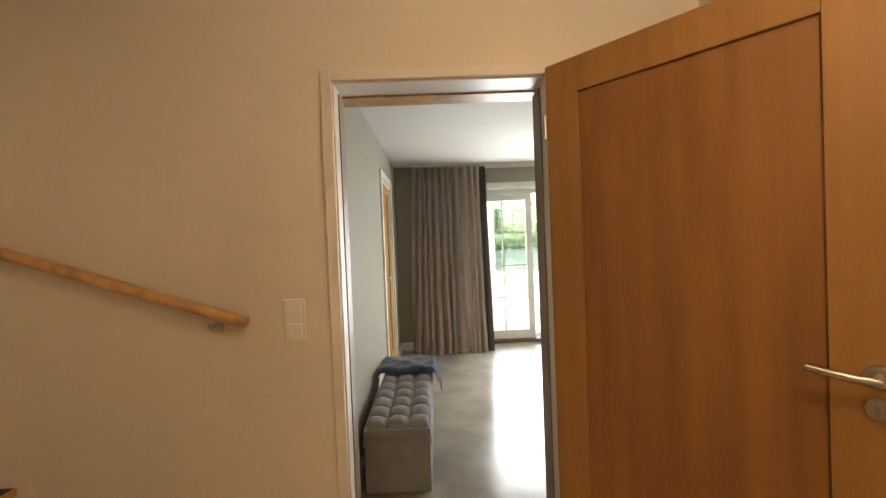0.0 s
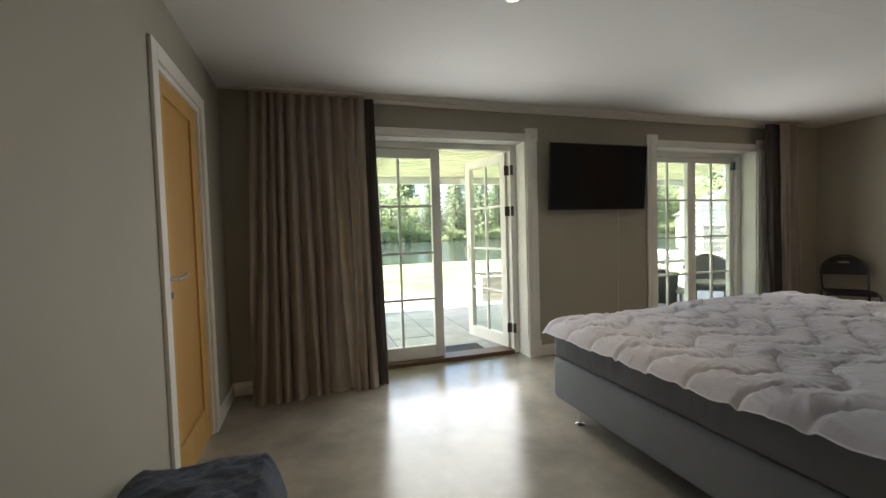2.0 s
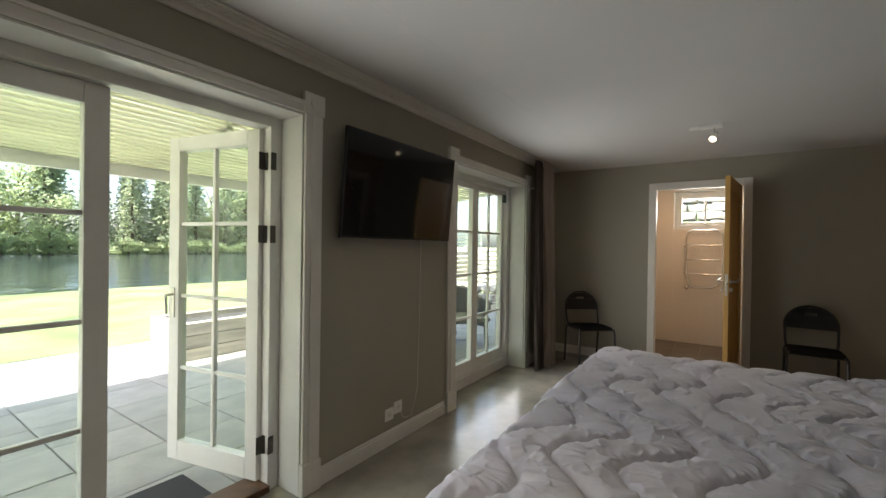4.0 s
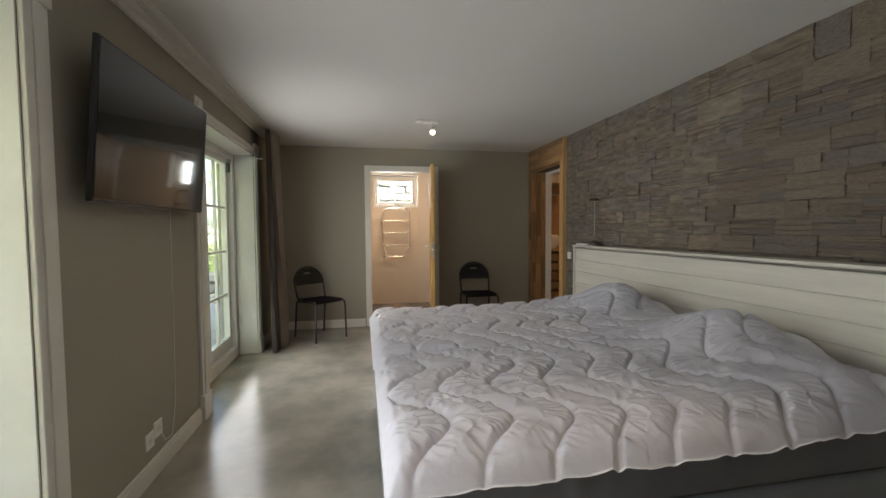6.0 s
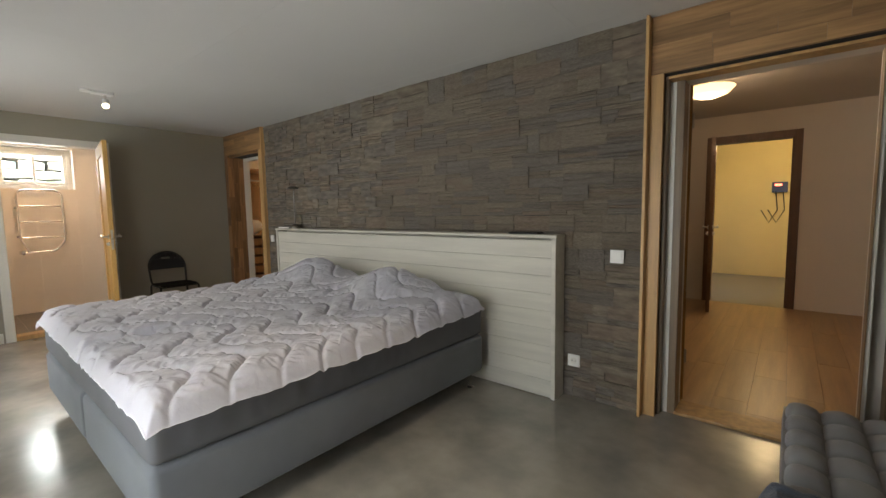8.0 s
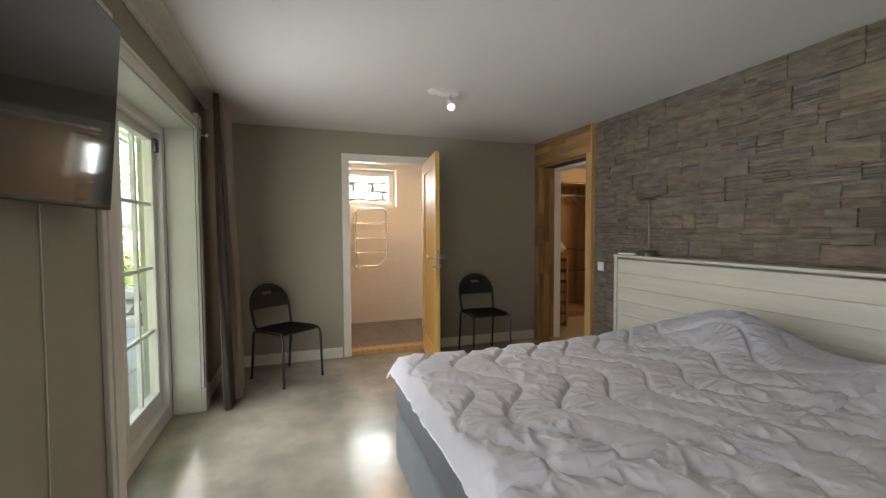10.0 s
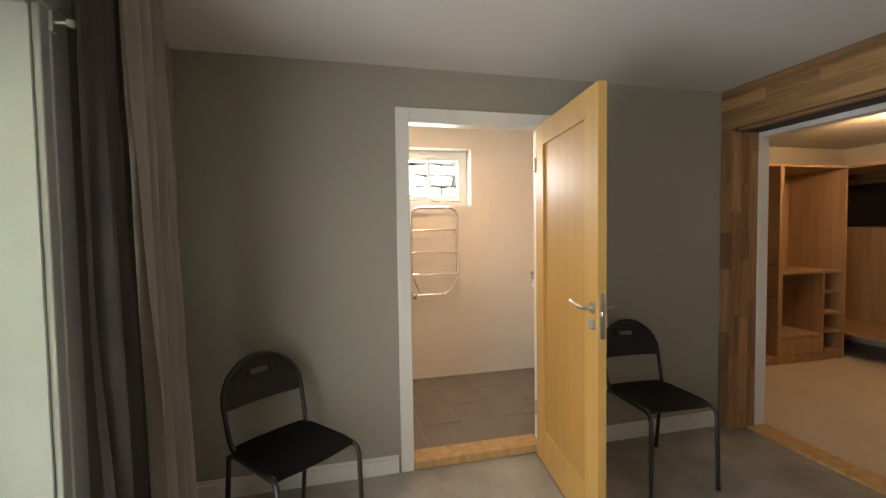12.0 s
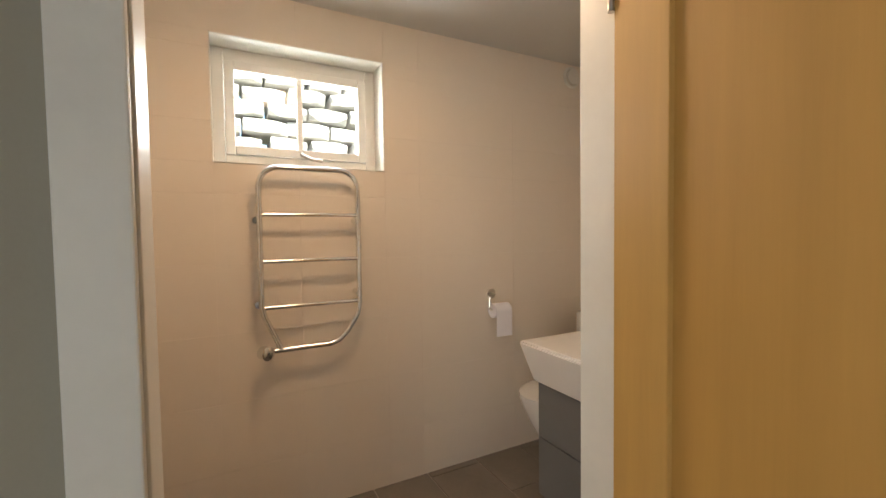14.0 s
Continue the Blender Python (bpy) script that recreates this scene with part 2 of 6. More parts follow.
def let_light_through(m, share, color):
    """Mixes light that passes through thin leaves into a material."""
    t, n = m.node_tree, m.node_tree.nodes
    tl, mx = n.new("ShaderNodeBsdfTranslucent"), n.new("ShaderNodeMixShader")
    tl.inputs[0].default_value, mx.inputs[0].default_value = (*color, 1), share
    t.links.new(n["Principled BSDF"].outputs[0], mx.inputs[1])
    t.links.new(tl.outputs[0], mx.inputs[2])
    t.links.new(mx.outputs[0], n["Material Output"].inputs[0])


let_light_through(LEAF, 0.55, (0.62, 0.68, 0.42))
let_light_through(NEEDLE, 0.5, (0.50, 0.57, 0.38))
ROOFSHEET = mat("milky_roof_sheet", (0.66, 0.68, 0.60), 0.4, var=0.08, big=3, fine=30, bump=0.05)
let_light_through(ROOFSHEET, 0.85, (0.76, 0.79, 0.68))
BARK = mat("bark", (0.13, 0.10, 0.075), 0.9, var=0.3, big=4, fine=30, bump=0.5)
SLATPAINT = mat("cream_painted_slats", (0.60, 0.60, 0.44), 0.6, var=0.08, big=4, fine=30, stretch=(0.4, 4, 4), spread=0.06)
POSTPAINT = mat("white_post_paint", (0.74, 0.73, 0.70), 0.5, var=0.05)
GREYWOOD = mat("weathered_timber", (0.50, 0.46, 0.40), 0.85, var=0.25, big=4, fine=30, bump=0.3, stretch=(0.4, 4, 4), spread=0.15)
FIELDSTONE = mat("fieldstone", (0.42, 0.40, 0.37), 0.9, var=0.3, big=5, fine=30, bump=0.6, spread=0.25)
LEDGESTONE = mat("pale_bank_stone", (0.42, 0.405, 0.375), 0.9, var=0.15, big=5, fine=30, bump=0.4, spread=0.15)
WICKER = mat("grey_wicker", (0.30, 0.29, 0.27), 0.7, var=0.4, big=60, fine=160, bump=0.9, stretch=(1, 1, 2.5))
FENCEPAINT = mat("pale_fence_paint", (0.66, 0.64, 0.60), 0.7, var=0.12, big=4, fine=30, bump=0.2, stretch=(0.4, 4, 4), spread=0.08)
ROOFFELT = mat("grey_roofing", (0.10, 0.10, 0.10), 0.9, var=0.2)
FACADE = mat("white_facade_render", (0.72, 0.70, 0.66), 0.85, var=0.05)
WATER = mat("river_water", (0.035, 0.05, 0.05), 0.06, var=0.2, big=0.3, fine=0.7, bump=1.0)
WATER.node_tree.nodes["Bump"].inputs["Distance"].default_value = 0.12
MATBLACK = mat("dark_door_mat", (0.05, 0.05, 0.052), 0.95, var=0.3, fine=200, bump=0.6)
WARMGLOW = glowing("warm_bulb", (1.0, 0.78, 0.50), 1.6)
BOWLGLOW = glowing("lit_glass_bowl", (1.0, 0.62, 0.26), 0.5)
FROSTED = glowing("lit_frosted_glass_flower", (1.0, 0.74, 0.50), 6.0)
BATHGLOW = glowing("lit_frosted_glass", (1.0, 0.85, 0.62), 1.2)


# ---- mesh helpers ----
def slab(x0, x1, y0, y1, z0, z1, bev=0.0, bm=None, segs=2):
    bm = bm or bmesh.new()
    made = bmesh.ops.create_cube(bm, size=1.0)["verts"]
    for v in made:
        v.co = Vector(((x0 + x1) / 2 + v.co.x * (x1 - x0), (y0 + y1) / 2 + v.co.y * (y1 - y0), (z0 + z1) / 2 + v.co.z * (z1 - z0)))
    if bev:
        edges = {e for v in made for e in v.link_edges}
        bmesh.ops.bevel(bm, geom=list(edges), offset=bev, segments=segs, affect="EDGES", profile=0.5)
    return bm


def tube(points, r, n=10, bm=None, closed=False):
    """A round bar swept along points; r is one radius or one for each point."""
    bm = bm or bmesh.new()
    pts = [Vector(p) for p in points]
    rings, up = [], None
    for i, p in enumerate(pts):
        a = pts[i - 1] if i or closed else p
        b = pts[(i + 1) % len(pts)] if i + 1 < len(pts) or closed else p
        d = (b - a).normalized()
        if up is None:
            up = d.orthogonal().normalized()
        up = (up - d * up.dot(d)).normalized()
        side = d.cross(up)
        rad = r[i] if isinstance(r, (list, tuple)) else r
        rings.append([bm.verts.new(p + (up * math.cos(k * 2 * math.pi / n) + side * math.sin(k * 2 * math.pi / n)) * rad) for k in range(n)])
    last = len(rings) if closed else len(rings) - 1
    for i in range(last):
        q = rings[(i + 1) % len(rings)]
        for k in range(n):
            bm.faces.new((rings[i][k], rings[i][(k + 1) % n], q[(k + 1) % n], q[k]))
    if not closed:
        bm.faces.new(rings[0][::-1])
        bm.faces.new(rings[-1])
    return bm


def arc(cx, cz, r, a0, a1, n, f):
    """Points on an arc, laid into space by f(u, w)."""
    return [f(cx + r * math.cos(radians(a0 + (a1 - a0) * k / n)), cz + r * math.sin(radians(a0 + (a1 - a0) * k / n))) for k in range(n + 1)]


def lathe(profile, n=24, bm=None, at=(0, 0, 0)):
    """A turned shape round z from (radius, height) pairs."""
    bm = bm or bmesh.new()
    rings = [[bm.verts.new((at[0] + r * math.cos(k * 2 * math.pi / n), at[1] + r * math.sin(k * 2 * math.pi / n), at[2] + z)) for k in range(n)] for r, z in profile]
    for a, b in zip(rings, rings[1:]):
        for k in range(n):
            bm.faces.new((a[k], a[(k + 1) % n], b[(k + 1) % n], b[k]))
    if profile[0][0] > 1e-4:
        bm.faces.new(rings[0][::-1])
    if profile[-1][0] > 1e-4:
        bm.faces.new(rings[-1])
    return bm


def sheet(nu, nv, f, bm=None, thick=0.0):
    """A grid of nu x nv cells whose corners are f(u, v), u and v from 0 to 1."""
    bm = bm or bmesh.new()
    g = [[bm.verts.new(f(i / nu, j / nv)) for j in range(nv + 1)] for i in range(nu + 1)]
    for i in range(nu):
        for j in range(nv):
            bm.faces.new((g[i][j], g[i + 1][j], g[i + 1][j + 1], g[i][j + 1]))
    if thick:
        bmesh.ops.solidify(bm, geom=bm.faces[:], thickness=thick)
    return bm


def mesh_of(name, bm, material, smooth=False):
    bmesh.ops.recalc_face_normals(bm, faces=bm.faces[:])
    me = bpy.data.meshes.new(name)
    bm.to_mesh(me)
    bm.free()
    me.materials.append(material)
    if smooth:
        me.polygons.foreach_set("use_smooth", [True] * len(me.polygons))
        me.set_sharp_from_angle(angle=radians(40))
    return me


def part(name, bm, material, parent, label="", smooth=False):
    """One mesh object under a thing or a part."""
    ob = new(name, bm if isinstance(bm, bpy.types.Mesh) else mesh_of(name, bm, material, smooth))
    ob.parent = parent
    return tagged(ob, label)


def thing(name, at, label, category, turn=0, group="", kind=""):
    ob = new(name)
    ob.matrix_world = pose(*at, 0, 0, turn)
    ob.empty_display_size = 0.1
    return tagged(ob, label, category, group, kind)


def solid(name, bm, material, label, category, kind="structure", smooth=False, group=""):
    return tagged(new(name, mesh_of(name, bm, material, smooth)), label, category, group, kind)


def pierced(a0, a1, z0, z1, holes, put):
    """A wall from a0 to a1 and z0 to z1 with holes (a, b, low, high) right through it; put(bm, a, b, low, high) adds a block."""
    bm = bmesh.new()
    cuts = sorted({a0, a1, *[h[0] for h in holes], *[h[1] for h in holes]})
    for a, b in zip(cuts, cuts[1:]):
        spans, low = sorted((h[2], h[3]) for h in holes if h[0] <= a and h[1] >= b), z0
        for s, e in spans:
            if s > low + 1e-4:
                put(bm, a, b, low, s)
            low = e
        if z1 > low + 1e-4:
            put(bm, a, b, low, z1)
    return bm


def along_x(y0, y1):
    return lambda bm, a, b, lo, hi: slab(a, b, y0, y1, lo, hi, bm=bm)


def along_y(x0, x1):
    return lambda bm, a, b, lo, hi: slab(x0, x1, a, b, lo, hi, bm=bm)


# ---- the large structure ----
ROOM_L, ROOM_W, ROOM_H = 6.57, 3.40, 2.35
solid("floor", slab(-0.15, 6.62, -0.36, 3.755, -0.12, 0.0), CONCRETE, "polished beige-grey concrete floor with cloudy stains", "floor")
bm = slab(-0.15, 6.70, -0.36, 3.75, ROOM_H + 0.02, 2.6)
for y0, y1, joints in ((-0.36, 0.12, (2.67, 5.07)), (0.12, 1.425, (1.47, 3.87, 6.27)), (1.425, 2.73, (1.47, 3.87, 6.27)), (2.73, 3.75, (2.67, 5.07))):
    for x0, x1 in zip((-0.15, *joints), (*joints, 6.70)):
        slab(x0, x1, y0, y1, ROOM_H, ROOM_H + 0.019, 0.0009, bm, 1)
solid("ceiling", bm, CEIL, "white painted bedroom ceiling of butted boards with faint joints", "ceiling")
PATIO, WIN, HEAD = (0.94, 2.575), (4.105, 5.56), 2.055
solid("wall_north", pierced(-0.15, 6.70, 0.0, ROOM_H, [(*PATIO, 0, HEAD), (*WIN, 0, HEAD)], along_x(ROOM_W, 3.75)), TAUPE,
      "taupe painted outer wall with two glazed openings", "wall")
solid("wall_west", pierced(-0.30, ROOM_W, 0.0, ROOM_H, [(1.99, 2.785, 0, 2.03)], along_y(-0.12, 0.0)), TAUPE, "taupe painted side wall with an oak door", "wall")
solid("wall_east", pierced(-0.30, ROOM_W, 0.0, ROOM_H, [(1.357, 2.215, 0, 2.06)], along_y(ROOM_L, 6.67)), TAUPE, "taupe painted wall with the bathroom doorway", "wall")
solid("wall_south", pierced(0.001, 6.569, 0.0, ROOM_H, [(0.05, 1.03, 0, 2.03), (5.62, 6.50, 0, 2.06)], along_x(-0.30, -0.075)), MORTAR,
      "dark backing wall behind the slate cladding", "wall")
solid("wall_south_hall", pierced(-3.2, 1.559, 0.0, 2.6, [(0.113, 0.965, 0, 2.03)], along_x(-0.36, -0.301)), HALLPAINT, "warm cream painted hall wall", "wall")


def skirting(name, bm, label="white painted skirting board with a moulded top"):
    return solid(name, bm, WHITE, label, "baseboard")


def skirt_x(x0, x1, y, d):
    bm = slab(x0, x1, min(y, y + d * 0.016), max(y, y + d * 0.016), 0, 0.085, 0.003)
    return slab(x0, x1, min(y, y + d * 0.009), max(y, y + d * 0.009), 0.085, 0.105, 0.003, bm)


def skirt_y(y0, y1, x, d):
    bm = slab(min(x, x + d * 0.016), max(x, x + d * 0.016), y0, y1, 0, 0.085, 0.003)
    return slab(min(x, x + d * 0.009), max(x, x + d * 0.009), y0, y1, 0.085, 0.105, 0.003, bm)


skirting("baseboard", skirt_x(2.700, 3.955, ROOM_W, -1))
skirting("baseboard", skirt_x(5.71, 6.569, ROOM_W, -1))
skirting("baseboard", skirt_x(0.001, 0.79, ROOM_W, -1))
skirting("baseboard", skirt_y(2.29, 3.38, ROOM_L, -1))
skirting("baseboard", skirt_y(0.005, 1.294, ROOM_L, -1))
skirting("baseboard", skirt_y(2.85, 3.38, 0, 1))
skirting("baseboard", skirt_y(0.005, 1.925, 0, 1))


# ceiling tracks for the curtains
def curtain_track(y):
    ob = thing("curtain_track", (0, y, ROOM_H), "white double aluminium curtain track under the ceiling", "curtain rail", group="curtain tracks")
    part("back_plate", slab(0.22, 6.02, -0.042, 0.042, -0.005, 0, 0.001), WHITE, ob)
    for v in (-0.041, -0.009, 0.009, 0.041):
        part("lip", slab(0.22, 6.02, v - 0.006, v + 0.006, -0.012, -0.005, 0.001), WHITE, ob)
    return ob


curtain_track(3.305)
bm = slab(0.25, 5.95, 3.372, 3.399, 2.305, 2.349, 0.004)
slab(0.25, 5.95, 3.350, 3.3715, 2.334, 2.349, 0.004, bm)
solid("trim_cornice", bm, WHITE, "thin white stepped cornice along the window wall", "cornice")


# ---- glazed french doors ----
def casing(ob, x0, x1, top, w=0.125):
    """White trim round an opening on the room side, with corner blocks and plinths."""
    for a, b in ((x0 - w, x0), (x1, x1 + w)):
        part("side_casing", slab(a, b, 3.380, 3.40, 0.17, top, 0.004), WHITE, ob)
        part("casing_bead", slab(a + 0.035, b - 0.035, 3.373, 3.381, 0.17, top, 0.003), WHITE, ob)
        part("plinth_block", slab(a - 0.008, b + 0.004, 3.368, 3.40, 0, 0.17, 0.004), WHITE, ob)
        part("corner_block", slab(a - 0.015, b + 0.004, 3.368, 3.40, top, top + 0.112, 0.004), WHITE, ob)
        part("block_rosette", tube([((a + b) / 2, 3.368, top + 0.055), ((a + b) / 2, 3.362, top + 0.055)], 0.035, 18), WHITE, ob, "", True)
    part("head_casing", slab(x0 + 0.005, x1 - 0.001, 3.380, 3.40, top, top + 0.06, 0.004), WHITE, ob)
    part("head_bead", slab(x0 + 0.005, x1 - 0.001, 3.370, 3.3805, top + 0.04, top + 0.06, 0.003), WHITE, ob)
    part("reveal", slab(x0, x0 + 0.008, 3.401, 3.58, 0, top), JAMB, ob)
    part("reveal", slab(x1 - 0.008, x1, 3.401, 3.58, 0, top), JAMB, ob)
    part("reveal", slab(x0 + 0.008, x1 - 0.008, 3.401, 3.58, top - 0.010, top - 0.001), JAMB, ob)


def leaf(ob, w, h, at, turn, handle, mirror=1, s=0.085):
    """A glazed leaf with 2 x 4 panes, hinged at its local origin; it runs along +x times mirror."""
    lf = new("door_leaf")
    lf.parent = ob
    lf.matrix_basis = pose(*at, 0, 0, turn)
    d = 0.028

    def bar(name, x0, x1, z0, z1, t, label=""):
        a, b = sorted((x0 * mirror, x1 * mirror))
        part(name, slab(a, b, -t, t, z0, z1, 0.004), JAMB, lf, label)
    bar("stile", 0, s, 0, h, d)
    bar("stile", w - s, w, 0, h, d)
    bar("top_rail", s, w - s, h - s, h, d)
    bar("bottom_rail", s, w - s, 0, 0.12, d)
    xs, zs = [s, w / 2, w - s], [0.12 + (h - s - 0.12) * k / 4 for k in range(5)]
    bar("muntin", w / 2 - 0.011, w / 2 + 0.011, 0.12, h - s, 0.014)
    for z in zs[1:4]:
        bar("muntin", s, w / 2 - 0.012, z - 0.011, z + 0.011, 0.013)
        bar("muntin", w / 2 + 0.012, w - s, z - 0.011, z + 0.011, 0.013)
    for i in range(2):
        for j in range(4):
            a, b = sorted(((xs[i] + 0.002) * mirror, (xs[i + 1] - 0.002) * mirror))
            p = part("pane", slab(a, b, -0.003, 0.003, zs[j], zs[j + 1]), GLASS, lf)
            p.visible_shadow = False
    if handle:
        x = (w - s / 2) * mirror
        part("lock_plate", slab(x - 0.014, x + 0.014, -d - 0.006, -d, 0.86, 1.04, 0.002), STEEL, lf, "steel lock plate")
        part("handle", tube([(x, -d, 1.0), (x, -d - 0.05, 1.0), (x - 0.012 * mirror, -d - 0.058, 0.99), (x - 0.02 * mirror, -d - 0.058, 0.89)], 0.008, smooth_n), STEEL, lf, "steel lever handle", True)
    return lf


smooth_n = 10


def french_door(name, x0, x1, split, low, turn_r, label):
    """Two glazed leaves in a deep frame; split: where they meet; low: the height of the frame's foot."""
    ob = thing(name, (0, 0, 0), label, "glazed door", kind="structure")
    casing(ob, x0, x1, HEAD, 0.113 if turn_r else 0.125)
    y0, y1, f = 3.585, 3.70, 0.070
    part("frame_jamb", slab(x0, x0 + f, y0, y1, 0.0, HEAD - 0.001, 0.004), JAMB, ob)
    part("frame_jamb", slab(x1 - f, x1, y0, y1, 0.0, HEAD - 0.001, 0.004), JAMB, ob)
    part("frame_head", slab(x0 + f, x1 - f, y0, y1, HEAD - 0.062, HEAD - 0.001, 0.004), JAMB, ob)
    if low > 0.06:
        part("frame_foot", slab(x0 + f, x1 - f, y0, y1, 0.0, low, 0.004), JAMB, ob)
    else:
        part("threshold", slab(x0 + f, x1 - f, 3.56, 3.74, 0.0, low, 0.006), DARKWOOD, ob, "dark worn threshold")
    h, s = HEAD - 0.066 - low - 0.003, 0.085 if turn_r else 0.056
    leaf(ob, split - x0 - f - 0.002, h, (x0 + f + 0.001, 3.655, low + 0.002), 0, False, 1, s)
    leaf(ob, x1 - f - split - 0.002, h, (x1 - f - 0.001, 3.655, low + 0.002), turn_r, turn_r != 0, -1, s)
    if turn_r:
        for z in (0.20, 1.36, 1.76):
            part("hinge", tube([(x1 - f - 0.001, 3.622, z), (x1 - f - 0.001, 3.622, z + 0.095)], 0.012, 12), IRON, ob, "dark steel hinge", True)
            part("hinge_plate", slab(x1 - f - 0.002, x1 - f + 0.030, 3.579, 3.5845, z, z + 0.095, 0.001), IRON, ob)
            part("hinge_plate", slab(x1 - f - 0.045, x1 - f - 0.003, 3.624, 3.628, z, z + 0.095, 0.001), IRON, ob)
    return ob


french_door("door_1", *PATIO, 1.80, 0.04, -77, "white glazed patio door with one leaf standing open")
wd = french_door("window_1", *WIN, 4.845, 0.10, 0, "white glazed double door window, closed")
part("blind_box", slab(5.44, 5.50, 3.60, 3.64, 1.86, 1.95, 0.006), mat("grey_green_plastic", (0.12, 0.17, 0.15), 0.5), wd, "small grey-green catch box")
hk = thing("curtain_holdback", (5.60, 3.40, 2.02), "small white curtain bracket beside the window", "curtain bracket")
part("plate", slab(-0.012, 0.012, -0.035, -0.024, -0.03, 0.03, 0.002), WHITE, hk)
part("stem", tube([(0, -0.02, 0), (0, -0.07, 0)], 0.006, 8), STEEL, hk, "", True)
part("knob", lathe([(0.0001, -0.014), (0.011, -0.009), (0.014, 0), (0.011, 0.009), (0.0001, 0.014)], 12, at=(0, -0.075, 0)), WHITE, hk, "", True)


# ---- oak panel doors ----
def lever(ob, x, z, side, out):
    """Steel lever on a round rose at local x, z; side: +-1, the face; out: the way the lever points."""
    y = side * 0.02
    part("rose", tube([(x, y, z), (x, y + side * 0.009, z)], 0.026, 20), STEEL, ob, "round steel rose", True)
    part("lever_handle", tube([(x, y + side * 0.008, z), (x, y + side * 0.05, z), (x + out * 0.03, y + side * 0.055, z), (x + out * 0.075, y + side * 0.053, z + 0.004), (x + out * 0.122, y + side * 0.052, z + 0.012)], 0.0095, 10), STEEL, ob, "curved steel lever", True)
    part("key_rose", tube([(x, y, z - 0.075), (x, y + side * 0.009, z - 0.075)], 0.024, 20), STEEL, ob, "", True)
    part("turn_knob", slab(x - 0.004, x + 0.004, min(y, y + side * 0.026), max(y, y + side * 0.026), z - 0.09, z - 0.06, 0.003), STEEL, ob)


def oak_door(name, at, turn, w, label, h=2.02, lock=1.03, veneer=OAKPANEL, rails=OAK):
    """An oak door of two stiles, two rails and one sunk panel, hinged at its origin along +x."""
    ob = thing(name, at, label, "door", turn, kind="structure")
    s, t = 0.128, 0.02
    part("stile", slab(0, s, -t, t, 0, h, 0.002), rails, ob)
    part("stile", slab(w - s, w, -t, t, 0, h, 0.002), rails, ob)
    part("top_rail", slab(s, w - s, -t, t, h - 0.125, h, 0.002), rails, ob)
    part("bottom_rail", slab(s, w - s, -t, t, 0, 0.20, 0.002), rails, ob)
    part("panel", slab(s, w - s, -0.008, 0.008, 0.20, h - 0.125), veneer, ob, "sunk oak veneer panel")
    lever(ob, w - 0.043, lock, 1, -1)
    lever(ob, w - 0.043, lock, -1, -1)
    part("lock_face", slab(w - 0.0005, w + 0.0015, -0.010, 0.010, lock - 0.13, lock + 0.07), STEEL, ob, "steel lock face plate")
    part("latch", slab(w + 0.001, w + 0.010, -0.006, 0.006, lock - 0.03, lock - 0.01, 0.002), CHROME, ob)
    for z in (0.25, 1.75):
        part("hinge", tube([(-0.004, -t - 0.004, z), (-0.004, -t - 0.004, z + 0.09)], 0.007, 10), STEEL, ob, "", True)
    return ob


oak_door("door_2", (6.528, 1.405, 0.012), 172.3, 0.81, "honey oak panel door standing open into the bedroom", lock=1.058)
oak_door("door_3", (-0.035, 2.749, 0.012), -90, 0.722, "closed oak panel door with a steel lever")
oak_door("door_4", (0.952, -0.385, 0.012), -90 + 41, 0.905, "reddish oak panel door with shade toned in, standing open into the hall", veneer=OAKHALL, rails=OAKSTILE)


def door_lining(name, put, a0, a1, c0, c1, top, material, label, faces, j=0.035, w=0.062):
    """Jambs and head of a door frame, with flat casings at the faces given as (low, high) of the wall's depth."""
    ob = thing(name, (0, 0, 0), label, "door frame", kind="structure")
    part("jamb", put(a0, a0 + j, c0, c1, 0, top), material, ob)
    part("jamb", put(a1 - j, a1, c0, c1, 0, top), material, ob)
    part("head", put(a0 + j, a1 - j, c0, c1, top - j, top), material, ob)
    for f0, f1 in faces:
        part("casing", put(a0 - w, a0 + 0.012, f0, f1, 0, top + w), material, ob)
        part("casing", put(a1 - 0.012, a1 + w, f0, f1, 0, top + w), material, ob)
        part("casing", put(a0 + 0.012, a1 - 0.012, f0, f1, top - 0.012, top + w), material, ob)
    return ob


def by_x(a, b, c, d, lo, hi):
    return slab(a, b, c, d, lo, hi, 0.003)


def by_y(a, b, c, d, lo, hi):
    return slab(c, d, a, b, lo, hi, 0.003)


door_lining("door_frame_bath", by_y, 1.3575, 2.2145, 6.5705, 6.6695, 2.0595, WHITE, "white painted bathroom door frame", [(6.553, 6.57)], 0.016)
door_lining("door_frame_west", by_y, 1.9905, 2.7845, -0.1195, -0.0005, 2.0295, WHITE, "white painted frame of the side door", [(0.0, 0.017)])
door_lining("door_frame_hall", by_x, 0.1135, 0.9645, -0.3595, -0.215, 2.0295, WHITE, "white and oak door frame to the hall", [(-0.378, -0.36)], 0.018, 0.030)
door_lining("door_frame_closet", by_x, 5.6205, 6.4995, -0.30, -0.215, 2.0595, WHITE, "white painted frame of the closet doorway", [])
solid("threshold_bath", slab(6.56, 6.702, 1.375, 2.198, 0.0, 0.05, 0.004), OAKTRIM, "oak threshold strip at the bathroom", "threshold")
solid("threshold_closet", slab(5.656, 6.464, -0.30, -0.14, 0.0, 0.018, 0.004), OAKTRIM, "oak threshold strip at the closet", "threshold")
solid("threshold_hall", slab(0.132, 0.946, -0.37, -0.16, 0.0, 0.018, 0.004), OAKTRIM, "oak threshold strip at the hall door", "threshold")


